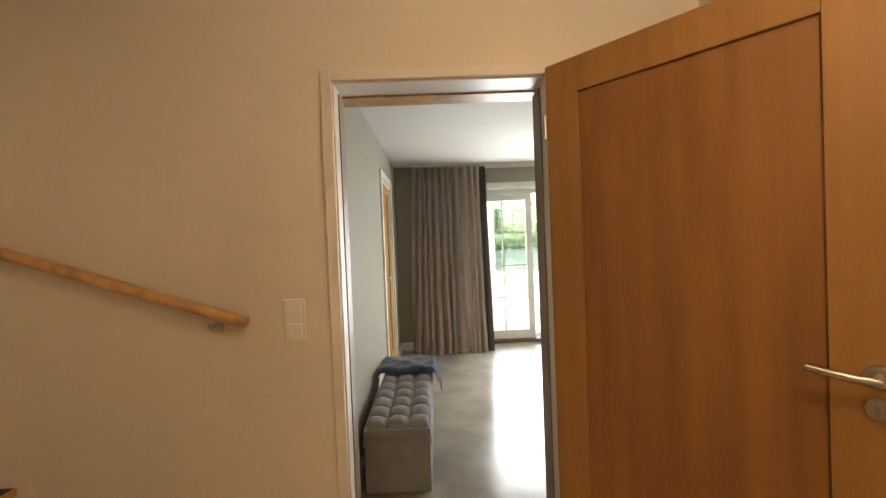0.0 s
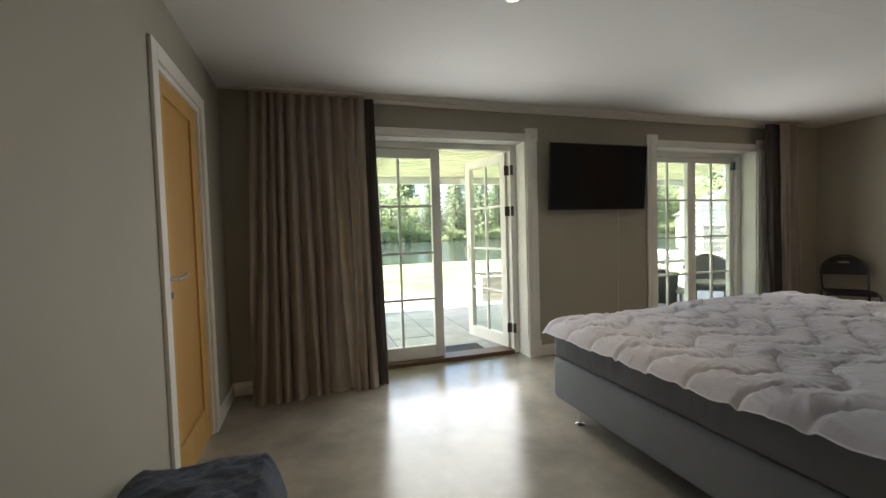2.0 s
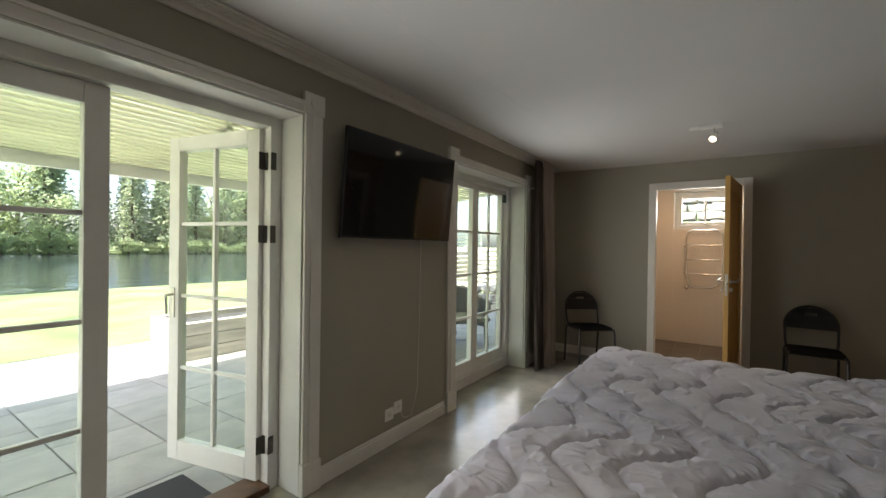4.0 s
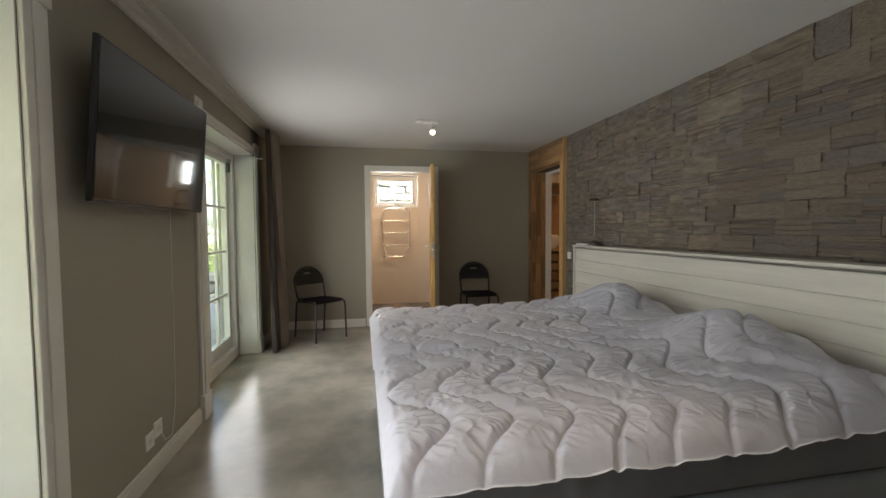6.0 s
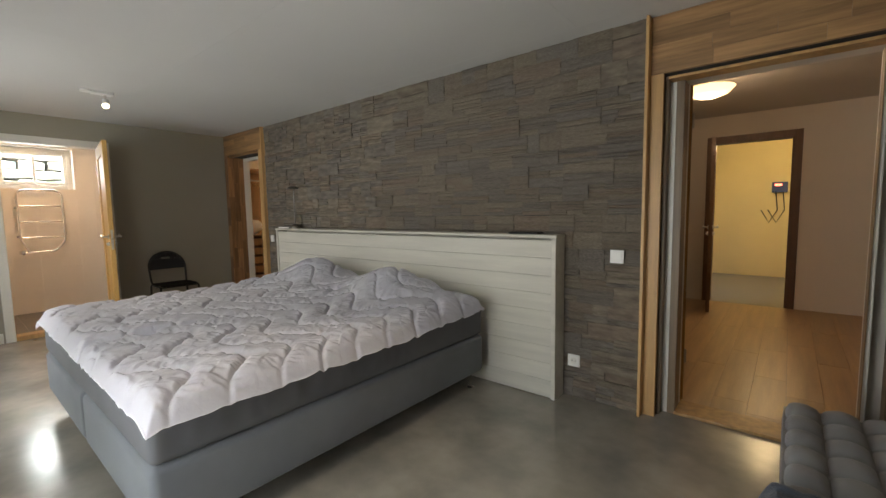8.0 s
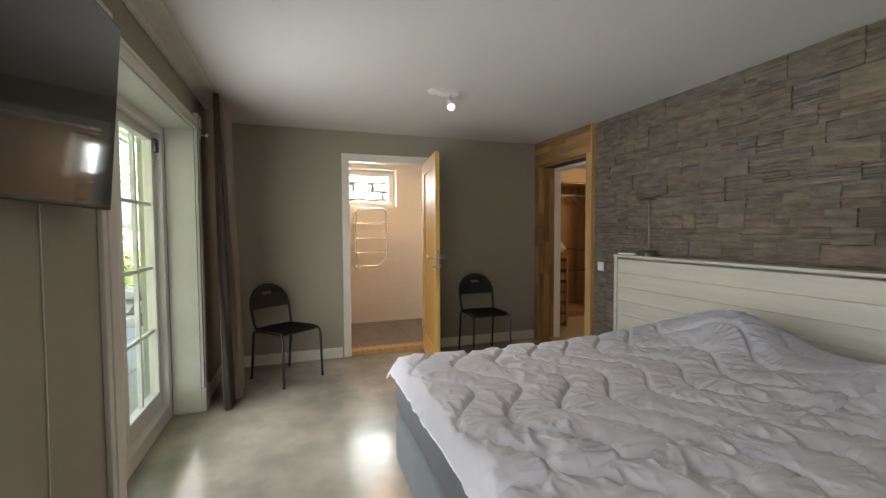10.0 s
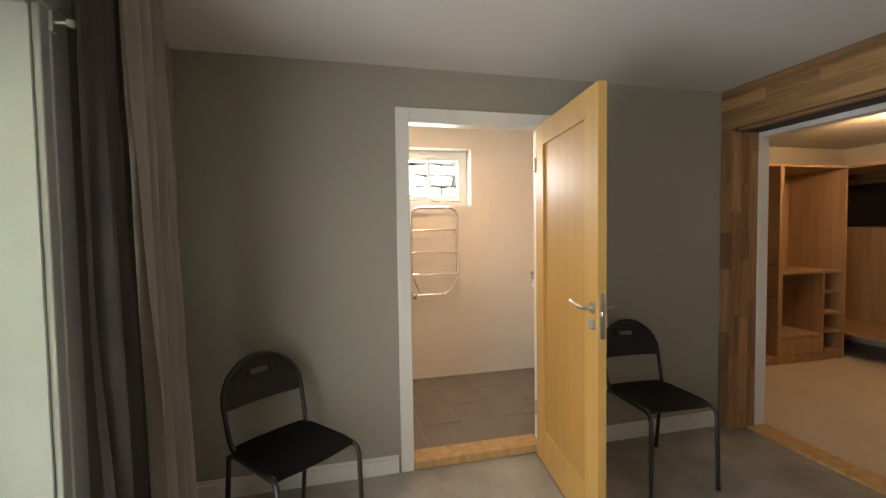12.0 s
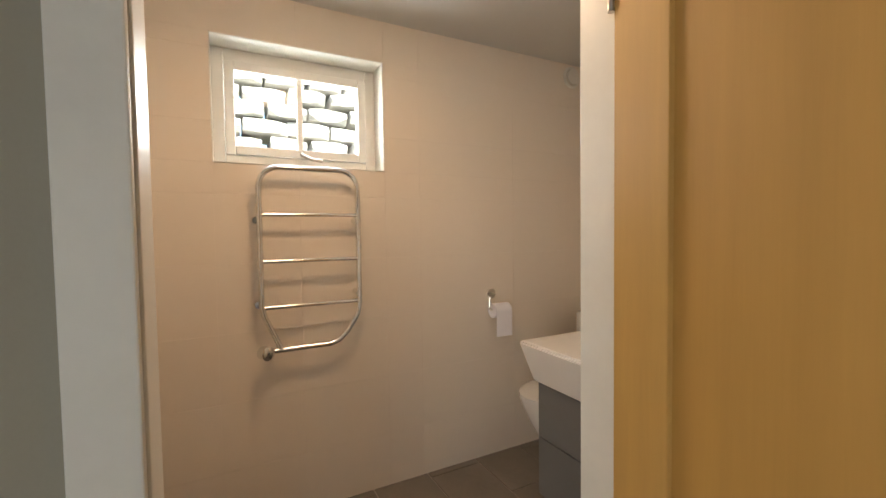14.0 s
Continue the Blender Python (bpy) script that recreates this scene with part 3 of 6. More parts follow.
# ---- block-wood surrounds ----
def staves(ob, x0, x1, y0, y1, z0, z1, lying, across, seed):
    """A butcher-block board of glued staves: each stave a piece with its own tone."""
    rnd = random.Random(seed)
    a0, a1, b0, b1 = (x0, x1, z0, z1) if lying else (z0, z1, x0, x1)
    n = max(1, round((b1 - b0) / across))
    for k in range(n):
        lo, hi = b0 + (b1 - b0) * k / n, b0 + (b1 - b0) * (k + 1) / n
        a = a0
        while a < a1 - 1e-6:
            e = min(a1, a + rnd.uniform(0.25, 0.55))
            if a1 - e < 0.12:
                e = a1
            g = 0.0004
            yy = y1 + rnd.uniform(0, 0.0008)
            box = slab(a + g, e - g, y0, yy, lo + g, hi - g) if lying else slab(lo + g, hi - g, y0, yy, a + g, e - g)
            part("stave", box, BLOCKH if lying else BLOCK, ob)
            a = e


def staves_side(ob, x0, x1, y0, y1, z0, z1, across, seed):
    rnd = random.Random(seed)
    n = max(1, round((y1 - y0) / across))
    for k in range(n):
        lo, hi, a = y0 + (y1 - y0) * k / n, y0 + (y1 - y0) * (k + 1) / n, z0
        while a < z1 - 1e-6:
            e = min(z1, a + rnd.uniform(0.25, 0.55))
            e = z1 if z1 - e < 0.12 else e
            part("stave", slab(x0, x1, lo + 0.0004, hi - 0.0004, a + 0.0004, e - 0.0004), BLOCK, ob)
            a = e


cs = thing("closet_surround", (0, 0, 0), "dark and light block-wood surround of the closet doorway", "door surround", kind="structure")
staves(cs, 6.486, 6.568, -0.03, 0.0, 0, 2.08, False, 0.065, 3)
staves(cs, 5.54, 6.568, -0.03, 0.0, 2.08, 2.349, True, 0.068, 4)
staves_side(cs, 6.472, 6.485, -0.214, -0.001, 0, 2.06, 0.063, 5)
part("edge_strip", slab(5.54, 5.612, -0.05, 0.004, 0, 2.079, 0.003), OAKTRIM, cs, "light oak edge board")
part("reveal_board", slab(5.60, 5.613, -0.214, -0.051, 0, 2.06), OAKTRIM, cs)
part("reveal_head", slab(5.614, 6.471, -0.214, -0.031, 2.062, 2.078), BLOCKH, cs)
part("end_strip", slab(5.522, 5.539, -0.05, 0.006, 0, 2.349, 0.002), OAKTRIM, cs)

es = thing("entry_surround", (0, 0, 0), "light oak block-wood surround of the hall doorway", "door surround", kind="structure")
part("edge_board", slab(1.03, 1.098, -0.10, -0.05, 0, 2.03, 0.003), OAKTRIM, es, "light oak edge board")
part("end_strip", slab(1.099, 1.116, -0.10, 0.006, 0, 2.349, 0.002), OAKTRIM, es)
part("edge_board", slab(0.002, 0.05, -0.10, -0.05, 0, 2.03, 0.003), OAKTRIM, es)
staves(es, 0.002, 1.098, -0.10, -0.05, 2.031, 2.349, True, 0.08, 7)
part("reveal_board", slab(1.016, 1.03, -0.213, -0.101, 0, 2.02), JAMBWOOD, es)
part("reveal_board", slab(0.05, 0.064, -0.213, -0.101, 0, 2.02), JAMBWOOD, es)
part("jamb_board", slab(0.9420, 0.9462, -0.29, -0.166, 0.02, 2.00, 0.001), JAMBWOOD, es, "brown wood jamb lining")
part("jamb_return", slab(0.9464, 0.984, -0.2146, -0.166, 0.0, 2.00), JAMBWOOD, es)
part("frame_edge", slab(0.9845, 1.0155, -0.2146, -0.170, 0.0, 2.00), WHITE, es, "white painted frame edge")
part("jamb_board", slab(0.1318, 0.1355, -0.29, -0.200, 0.02, 2.00, 0.001), JAMBWOOD, es, "brown wood jamb lining")
part("reveal_head", slab(0.065, 1.015, -0.213, -0.101, 2.005, 2.02), OAKTRIM, es)

# ---- bathroom ----
BX0, BX1, BY0, BY1, BH = 6.67, 7.95, 0.03, 2.75, 2.38
bath = thing("bathroom_floor", (0, 0, 0), "grey-brown rectangular floor tiles with pale joints", "floor", kind="structure")
part("grout_bed", slab(6.703, BX1 + 0.1, BY0 - 0.1, BY1 + 0.1, -0.12, 0.042), GROUT, bath)
tile_mesh = mesh_of("tile", slab(-0.2975, 0.2975, -0.1475, 0.1475, 0, 0.005, 0.0012, segs=1), TILEFLOOR)
half_mesh = mesh_of("tile", slab(-0.1475, 0.1475, -0.1475, 0.1475, 0, 0.005, 0.0012, segs=1), TILEFLOOR)
for k in range(10):
    yy = BY0 + 0.10 + 0.3 * k
    spots = [(tile_mesh, 7.005), (tile_mesh, 7.605), (half_mesh, 8.055)] if k % 2 else [(half_mesh, 6.855), (tile_mesh, 7.305), (tile_mesh, 7.905)]
    for me, xx in spots:
        part("tile", me, None, bath).matrix_basis = pose(xx, yy, 0.0415)
BWIN = (1.389, 2.145, 1.645, 2.182)


def tiled_wall(name, u0, u1, z0, z1, hole, place, label):
    """Wall tiles 0.6 x 0.3 round an opening; place(u, z, w, h) gives the box of one tile."""
    ob = thing(name, (0, 0, 0), label, "wall", kind="structure")
    us = sorted({u0, u1, *[u for u in np.arange(math.ceil(u0 / 0.6) * 0.6, u1, 0.6)], *(hole[:2] if hole else ())})
    zs = sorted({z0, z1, *[z for z in np.arange(z0 + 0.3, z1, 0.3)], *(hole[2:] if hole else ())})
    for a, b in zip(us, us[1:]):
        for c, d in zip(zs, zs[1:]):
            if hole and a >= hole[0] - 1e-4 and b <= hole[1] + 1e-4 and c >= hole[2] - 1e-4 and d <= hole[3] + 1e-4:
                continue
            part("tile", place(float(a) + 0.0003, float(b) - 0.0003, float(c) + 0.0003, float(d) - 0.0003), TILEWALL, ob)
    return ob


tiled_wall("wall_bath_east", BY0, BY1, 0.015, BH, BWIN, lambda a, b, c, d: slab(BX1, BX1 + 0.01, a, b, c, d), "large pale wall tiles with hairline joints round a window")
solid("wall_bath_core", pierced(BY0 - 0.2, BY1 + 0.2, -0.12, 2.6, [BWIN], along_y(BX1 + 0.0101, BX1 + 0.30)), TILEWALL, "pale bathroom outer wall", "wall")
solid("wall_bath_south", slab(6.62, BX1 + 0.01, -0.07, BY0, -0.1, 2.5), TILEWALL, "pale bathroom side wall", "wall")
solid("wall_bath_north", slab(6.671, BX1 + 0.01, BY1, BY1 + 0.12, -0.1, 2.5), TILEWALL, "pale bathroom side wall", "wall")
solid("ceiling_bath", slab(6.671, BX1 + 0.3, -0.07, BY1 + 0.1, BH, 2.6), CEIL, "white bathroom ceiling", "ceiling")
solid("wall_bath_west", pierced(BY0, BY1, 0.0, BH, [(1.34, 2.24, 0, 2.10)], along_y(6.6705, 6.684)), TILEWALL, "pale bathroom wall round its door", "wall")

bw = thing("window_2", (0, 0, 0), "small white bathroom window with two panes", "window", kind="structure")
y0, y1, z0, z1 = BWIN
for a, b, c, d in ((y0 + 0.002, y0 + 0.052, z0 + 0.003, z1 - 0.003), (y1 - 0.052, y1 - 0.002, z0 + 0.003, z1 - 0.003), (y0 + 0.053, y1 - 0.053, z0 + 0.003, z0 + 0.058), (y0 + 0.053, y1 - 0.053, z1 - 0.058, z1 - 0.003)):
    part("window_frame", slab(8.09, 8.16, a, b, c, d, 0.004), JAMB, bw)
for a, b, c, d in ((y0 + 0.054, y0 + 0.094, z0 + 0.06, z1 - 0.06), (y1 - 0.094, y1 - 0.054, z0 + 0.06, z1 - 0.06), (y0 + 0.095, y1 - 0.095, z0 + 0.06, z0 + 0.10), (y0 + 0.095, y1 - 0.095, z1 - 0.10, z1 - 0.06)):
    part("sash", slab(8.075, 8.13, a, b, c, d, 0.005), JAMB, bw)
ym = (y0 + y1) / 2
part("muntin", slab(8.09, 8.11, ym - 0.013, ym + 0.013, z0 + 0.10, z1 - 0.10, 0.003), JAMB, bw)
for a, b in ((y0 + 0.094, ym - 0.013), (ym + 0.013, y1 - 0.094)):
    part("pane", slab(8.099, 8.103, a, b, z0 + 0.10, z1 - 0.10), GLASS, bw).visible_shadow = False
for n_, b_ in (("reveal", slab(7.952, 8.089, y0 + 0.001, y0 + 0.004, z0 + 0.002, z1)), ("reveal", slab(7.952, 8.089, y1 - 0.004, y1 - 0.001, z0 + 0.002, z1)),
               ("reveal", slab(7.952, 8.089, y0 + 0.005, y1 - 0.005, z1 - 0.004, z1 - 0.001)), ("window_sill", slab(7.945, 8.089, y0 + 0.005, y1 - 0.005, z0 + 0.0005, z0 + 0.0025))):
    part(n_, b_, WHITE, bw)
part("catch", tube([(8.07, ym, z0 + 0.08), (8.045, ym, z0 + 0.07), (8.03, ym - 0.04, z0 + 0.05), (8.03, ym - 0.09, z0 + 0.045)], 0.009, 8), STEEL, bw, "metal window catch", True)


def towel_rail():
    ob = thing("towel_rail", (7.88, 0, 0), "chrome heated towel rail with four rungs on the wall", "towel rail")
    ya, yb, zt, zb, r = 1.977, 1.552, 1.627, 0.836, 0.0125
    c = 0.085
    pts = [(0, ya, zb + 0.19)]
    pts += [(0, ya - c + c * math.cos(radians(a)), zt - c + c * math.sin(radians(a))) for a in range(0, 91, 15)]
    pts += [(0, yb + c + c * math.cos(radians(a)), zt - c + c * math.sin(radians(a))) for a in range(90, 181, 15)]
    pts += [(0, yb, zb + 0.17), (0, yb + 0.012, zb + 0.12), (0, yb + 0.06, zb + 0.05), (0, yb + 0.10, zb + 0.012), (0, yb + 0.14, zb)]
    pts += [(0, ya + 0.0, zb)]
    part("bent_tube", tube(pts, r, 12), CHROME, ob, "", True)
    part("slant_tube", tube([(0, ya, zb + 0.20), (0, ya - 0.01, zb + 0.15), (0, ya - 0.075, zb)], r, 12), CHROME, ob, "", True)
    for z in (1.424, 1.223, 1.024):
        part("rung", tube([(0, ya, z), (0, yb, z)], 0.009, 10), CHROME, ob, "", True)
    for y, z in ((ya, 1.40), (yb, 1.40), (ya, 1.04), (yb, 1.06)):
        part("wall_bracket", tube([(0.0, y + (0.012 if y == ya else -0.0), z), (0.069, y + (0.012 if y == ya else 0), z)], 0.016, 12), CHROME, ob, "", True)
    part("thermostat", lathe([(0.014, 0), (0.028, 0.004), (0.030, 0.045), (0.022, 0.05)], 16, at=(0, 0, 0)), CHROME, ob, "chrome control knob", True).matrix_basis = pose(0.0, ya + 0.005, zb, 90, 0, -60)
    return ob


towel_rail()


def paper_holder():
    ob = thing("paper_holder", (7.95, 0.77, 0.985), "chrome toilet paper holder with a hanging roll", "paper holder")
    part("mount", tube([(0, 0, 0), (-0.018, 0, 0)], 0.028, 16), CHROME, ob, "", True)
    part("arm", tube([(-0.015, 0, 0), (-0.05, 0.0, 0.0), (-0.055, 0.035, -0.01), (-0.055, 0.04, -0.068), (-0.055, 0.03, -0.083), (-0.055, -0.10, -0.083)], 0.006, 8), CHROME, ob, "", True)
    roll = part("paper_roll", tube([(-0.055, 0.02, -0.09), (-0.055, -0.085, -0.09)], 0.041, 20), DUVET, ob, "white toilet paper roll", True)
    part("paper_tail", slab(-0.098, -0.0965, -0.085, 0.02, -0.23, -0.09), DUVET, roll)


paper_holder()


def taper_box(x0, x1, y0, y1, z0, z1, inset, bev=0.008):
    bm = slab(x0, x1, y0, y1, z0, z1)
    cx, cy = (x0 + x1) / 2, (y0 + y1) / 2
    for v in bm.verts:
        if v.co.z < (z0 + z1) / 2:
            v.co.x += inset if v.co.x < cx else -inset
            v.co.y += inset if v.co.y < cy else -inset
    bmesh.ops.bevel(bm, geom=bm.edges[:], offset=bev, segments=2, affect="EDGES")
    return bm


def basin():
    ob = thing("wash_basin", (-0.03, 0, -0.01), "white ceramic wash basin with slanted sides on a cabinet", "wash basin")
    bm = taper_box(6.96, 7.44, 0.38, 0.985, 0.70, 0.87, 0.045)
    part("bowl", bm, CERAMIC, ob, "", True)
    part("rim", slab(6.975, 7.425, 0.395, 0.97, 0.870, 0.874, 0.0015), CERAMIC, ob)
    cab = thing("vanity_cabinet", (-0.03, 0, -0.01), "grey wash basin cabinet with two drawers", "cabinet")
    part("body", slab(7.03, 7.37, 0.44, 0.905, 0.20, 0.699, 0.002), VANITY, cab)
    part("drawer_front", slab(7.02, 7.38, 0.906, 0.924, 0.205, 0.455, 0.002), VANITY, cab)
    part("drawer_front", slab(7.02, 7.38, 0.906, 0.924, 0.46, 0.693, 0.002), VANITY, cab)
    part("plinth", slab(7.06, 7.34, 0.46, 0.86, 0.056, 0.20), VANITY, cab)


basin()


def toilet():
    ob = thing("toilet", (7.66, 0.46, 0.046), "white ceramic toilet with a closed lid", "toilet")
    def ring(rx, ry, cy, z, n=28):
        return [(rx * math.cos(k * 2 * math.pi / n), cy + ry * math.sin(k * 2 * math.pi / n), z) for k in range(n)]
    def loft(rows):
        bm = bmesh.new()
        rs = [[bm.verts.new(p) for p in r] for r in rows]
        for a, b in zip(rs, rs[1:]):
            for k in range(len(a)):
                bm.faces.new((a[k], a[(k + 1) % len(a)], b[(k + 1) % len(a)], b[k]))
        bm.faces.new(rs[0][::-1])
        bm.faces.new(rs[-1])
        return bm
    part("bowl", loft([ring(0.115, 0.20, -0.05, 0), ring(0.11, 0.20, -0.04, 0.15), ring(0.15, 0.24, 0.0, 0.28), ring(0.175, 0.265, 0.02, 0.38), ring(0.178, 0.268, 0.02, 0.40)]), CERAMIC, ob, "", True)
    part("lid", loft([ring(0.182, 0.272, 0.02, 0.401), ring(0.186, 0.276, 0.02, 0.41), ring(0.184, 0.274, 0.02, 0.43), ring(0.165, 0.255, 0.02, 0.437)]), CERAMIC, ob, "white plastic lid", True)
    tank = part("cistern", slab(-0.19, 0.19, -0.41, -0.25, 0.36, 0.80, 0.02), CERAMIC, ob, "", True)
    part("flush_button", tube([(0, -0.33, 0.80), (0, -0.33, 0.81)], 0.025, 16), CHROME, tank, "chrome button", True)


toilet()
vent = thing("wall_vent", (7.949, 0.14, 2.30), "round white air vent in the tiled wall", "vent")
part("ring", tube([(0, 0.055 * math.cos(radians(a)), 0.055 * math.sin(radians(a))) for a in range(0, 360, 15)], 0.012, 8, closed=True), WHITE, vent, "", True)
part("disc", tube([(-0.012, 0, 0), (-0.02, 0, 0)], 0.044, 24), WHITE, vent, "", True)
bl = thing("bath_ceiling_lamp", (7.17, 1.75, BH), "lit frosted ceiling lamp with a scalloped shade", "ceiling lamp")
part("base", tube([(0, 0, 0), (0, 0, -0.088)], 0.085, 24), OAKTRIM, bl, "brass base", True)
bm = bmesh.new()
rows = []
for s, z in ((0.48, -0.089), (0.80, -0.092), (0.85, -0.115), (0.72, -0.13), (0.4, -0.136)):
    rows.append([bm.verts.new(((0.115 + 0.018 * math.cos(8 * k * 2 * math.pi / 64)) * s * math.cos(k * 2 * math.pi / 64), (0.115 + 0.018 * math.cos(8 * k * 2 * math.pi / 64)) * s * math.sin(k * 2 * math.pi / 64), z)) for k in range(64)])
for a, b in zip(rows, rows[1:]):
    for k in range(64):
        bm.faces.new((a[k], a[(k + 1) % 64], b[(k + 1) % 64], b[k]))
bm.faces.new(rows[0][::-1]), bm.faces.new(rows[-1])
part("shade", bm, FROSTED, bl, "frosted scalloped glass", True)
lamp("bath_lamp_light", "AREA", pose(7.17, 1.75, 2.235), 1.2, (1.0, 0.62, 0.34), size=0.22, size_y=0.22)

# ---- walk-in closet ----
solid("floor_closet", slab(5.0, 8.5, -3.6, -0.301, -0.12, 0.002), CARPET, "pale beige closet floor", "floor")
solid("wall_closet_east", slab(8.06, 8.2, -3.6, -0.30, 0, 2.5), HALLPAINT, "cream closet wall", "wall")
solid("wall_closet_south", slab(5.0, 8.2, -3.6, -3.45, 0, 2.5), HALLPAINT, "cream closet wall", "wall")
solid("wall_closet_west", slab(4.9, 5.0, -3.6, -0.302, 0, 2.5), HALLPAINT, "cream closet wall", "wall")
solid("ceiling_closet", slab(4.9, 8.2, -3.6, -0.302, 2.35, 2.5), CEIL, "white closet ceiling", "ceiling")
solid("wall_closet_north", slab(6.68, 8.2, -0.30, -0.08, 0, 2.5), HALLPAINT, "cream closet wall", "wall")


def wardrobe(y0, y1, x0, x1, fittings, label):
    """An open wardrobe frame: side boards, back, top and plinth, with the fittings listed."""
    ob = thing("wardrobe", (0, 0, 0), label, "wardrobe", group="open wardrobes in the closet")
    part("side_board", slab(x0, x1, y0, y0 + 0.025, 0.0, 2.04, 0.002), WARDROBE, ob)
    part("side_board", slab(x0, x1, y1 - 0.025, y1, 0.0, 2.04, 0.002), WARDROBE, ob)
    part("back_board", slab(x1 - 0.012, x1, y0 + 0.025, y1 - 0.025, 0.06, 2.02), WARDROBE, ob)
    part("top_board", slab(x0, x1, y0 + 0.025, y1 - 0.025, 2.015, 2.04, 0.002), WARDROBE, ob)
    part("bottom_board", slab(x0, x1 - 0.012, y0 + 0.025, y1 - 0.025, 0.06, 0.085), WARDROBE, ob)
    part("plinth", slab(x0 + 0.01, x0 + 0.03, y0 + 0.025, y1 - 0.025, 0, 0.06), WARDROBE, ob)
    for f in fittings:
        if f[0] == "shelf":
            part("shelf", slab(x0 + 0.02, x1 - 0.012, f[2], f[3], f[1], f[1] + 0.02), WARDROBE, ob)
        if f[0] == "upright":
            part("upright", slab(x0 + 0.02, x1 - 0.012, f[1] - 0.01, f[1] + 0.01, f[2], f[3]), WARDROBE, ob)
        if f[0] == "drawer":
            part("drawer", slab(x0 + 0.01, x1 - 0.05, f[2] + 0.004, f[3] - 0.004, f[1], f[1] + f[4], 0.003), WARDROBE, ob)
        if f[0] == "rail":
            part("hanging_rail", tube([(x0 + 0.28, y0 + 0.025, f[1]), (x0 + 0.28, y1 - 0.025, f[1])], 0.013, 10), STEEL, ob, "", True)
        if f[0] == "pullout":
            for z in f[1:]:
                part("trouser_rail", tube([(x0 + 0.05, y0 + 0.03, z), (x0 + 0.06, y1 - 0.03, z)], 0.012, 8), DARKWOOD, ob, "dark pull-out rail", True)
    return ob


wardrobe(-1.72, -0.74, 7.46, 8.05, [("rail", 1.86), ("pullout", 1.03, 0.70)], "open oak wardrobe with hangers on its rail")
wardrobe(-2.60, -1.722, 7.46, 8.05, [("shelf", 0.92, -2.575, -1.745), ("upright", -2.33, 0.085, 0.92), ("shelf", 0.26, -2.32, -1.745), ("drawer", 0.09, -2.32, -1.745, 0.16),
                                       ("shelf", 0.28, -2.575, -2.34), ("shelf", 0.48, -2.575, -2.34), ("shelf", 0.70, -2.575, -2.34)], "open oak wardrobe with drawer and shoe shelves")
w3 = thing("wardrobe", (0, 0, 0), "open oak corner wardrobe with a chrome rail", "wardrobe", group="open wardrobes in the closet")
part("side_board", slab(8.025, 8.05, -3.44, -2.62, 0, 2.04), WARDROBE, w3)
part("back_board", slab(6.2, 8.025, -3.448, -3.436, 0.25, 2.04), WARDROBE, w3)
part("top_board", slab(6.2, 8.025, -3.435, -2.62, 2.015, 2.04), WARDROBE, w3)
part("bottom_board", slab(6.2, 8.025, -3.435, -2.62, 0.25, 0.275), WARDROBE, w3)
part("side_board", slab(6.175, 6.2, -3.44, -2.62, 0, 2.04), WARDROBE, w3)
part("hanging_rail", tube([(6.2, -3.03, 1.92), (8.024, -3.03, 1.92)], 0.013, 10), CHROME, w3, "", True)
part("upper_panel", slab(6.2, 8.025, -3.43, -3.42, 1.40, 1.90), BLACKPLASTIC, w3, "dark back panel")


def hanger(y, turn):
    ob = thing("coat_hanger", (7.74, y, 1.86), "pale wooden coat hanger on the rail", "hanger", turn, group="hangers on the rail")
    part("hook", tube([(0, 0, -0.02)] + [(0.0 + 0.0, 0.022 * math.sin(radians(a)), 0.0 + 0.022 * math.cos(radians(a))) for a in range(120, -121, -30)], 0.003, 6), STEEL, ob, "", True)
    part("shoulders", tube([(-0.21, 0, -0.13), (-0.12, 0, -0.075), (0, 0, -0.035), (0.12, 0, -0.075), (0.21, 0, -0.13)], [0.008, 0.012, 0.013, 0.012, 0.008], 8), OAKTRIM, ob, "", True)


for k in range(6):
    hanger(-0.95 - 0.09 * k, 8 * math.sin(k * 2.1))
ward = thing("drawer_stack", (0, 0, 0), "low oak stack of open-front drawers under bedding", "drawers")
for k in range(6):
    part("drawer", slab(6.95, 7.40, -0.72, -0.34, 0.06 + 0.145 * k, 0.06 + 0.145 * k + 0.105, 0.004), WARDROBE, ward)
part("side_board", slab(6.93, 7.42, -0.335, -0.315, 0, 0.95), WARDROBE, ward)
part("side_board", slab(6.93, 7.42, -0.745, -0.725, 0, 0.95), WARDROBE, ward)
part("top", slab(6.93, 7.42, -0.724, -0.336, 0.935, 0.95), WARDROBE, ward)


def cushion(sx, sy, h, seed, nu=24, nv=24):
    """A pillow: two bellied faces pinched at the corners, with soft dents."""
    def top(s):
        def f(u, v):
            a, b = 2 * u - 1, 2 * v - 1
            belly = max(0.0, (1 - a ** 4) * (1 - b ** 4)) ** 0.5
            k = 1 - 0.06 * (1 - a * a) * abs(b) - 0.06 * (1 - b * b) * abs(a)
            dent = noise.noise(Vector((a * 2.1, b * 2.1, seed))) * 0.16 * h * belly
            return Vector((a * sx / 2 * k, b * sy / 2 * k, h / 2 + s * (h / 2 * belly) + dent))
        return f
    bm = sheet(nu, nv, top(1))
    sheet(nu, nv, top(-1), bm)
    bmesh.ops.remove_doubles(bm, verts=bm.verts[:], dist=0.001)
    return bm


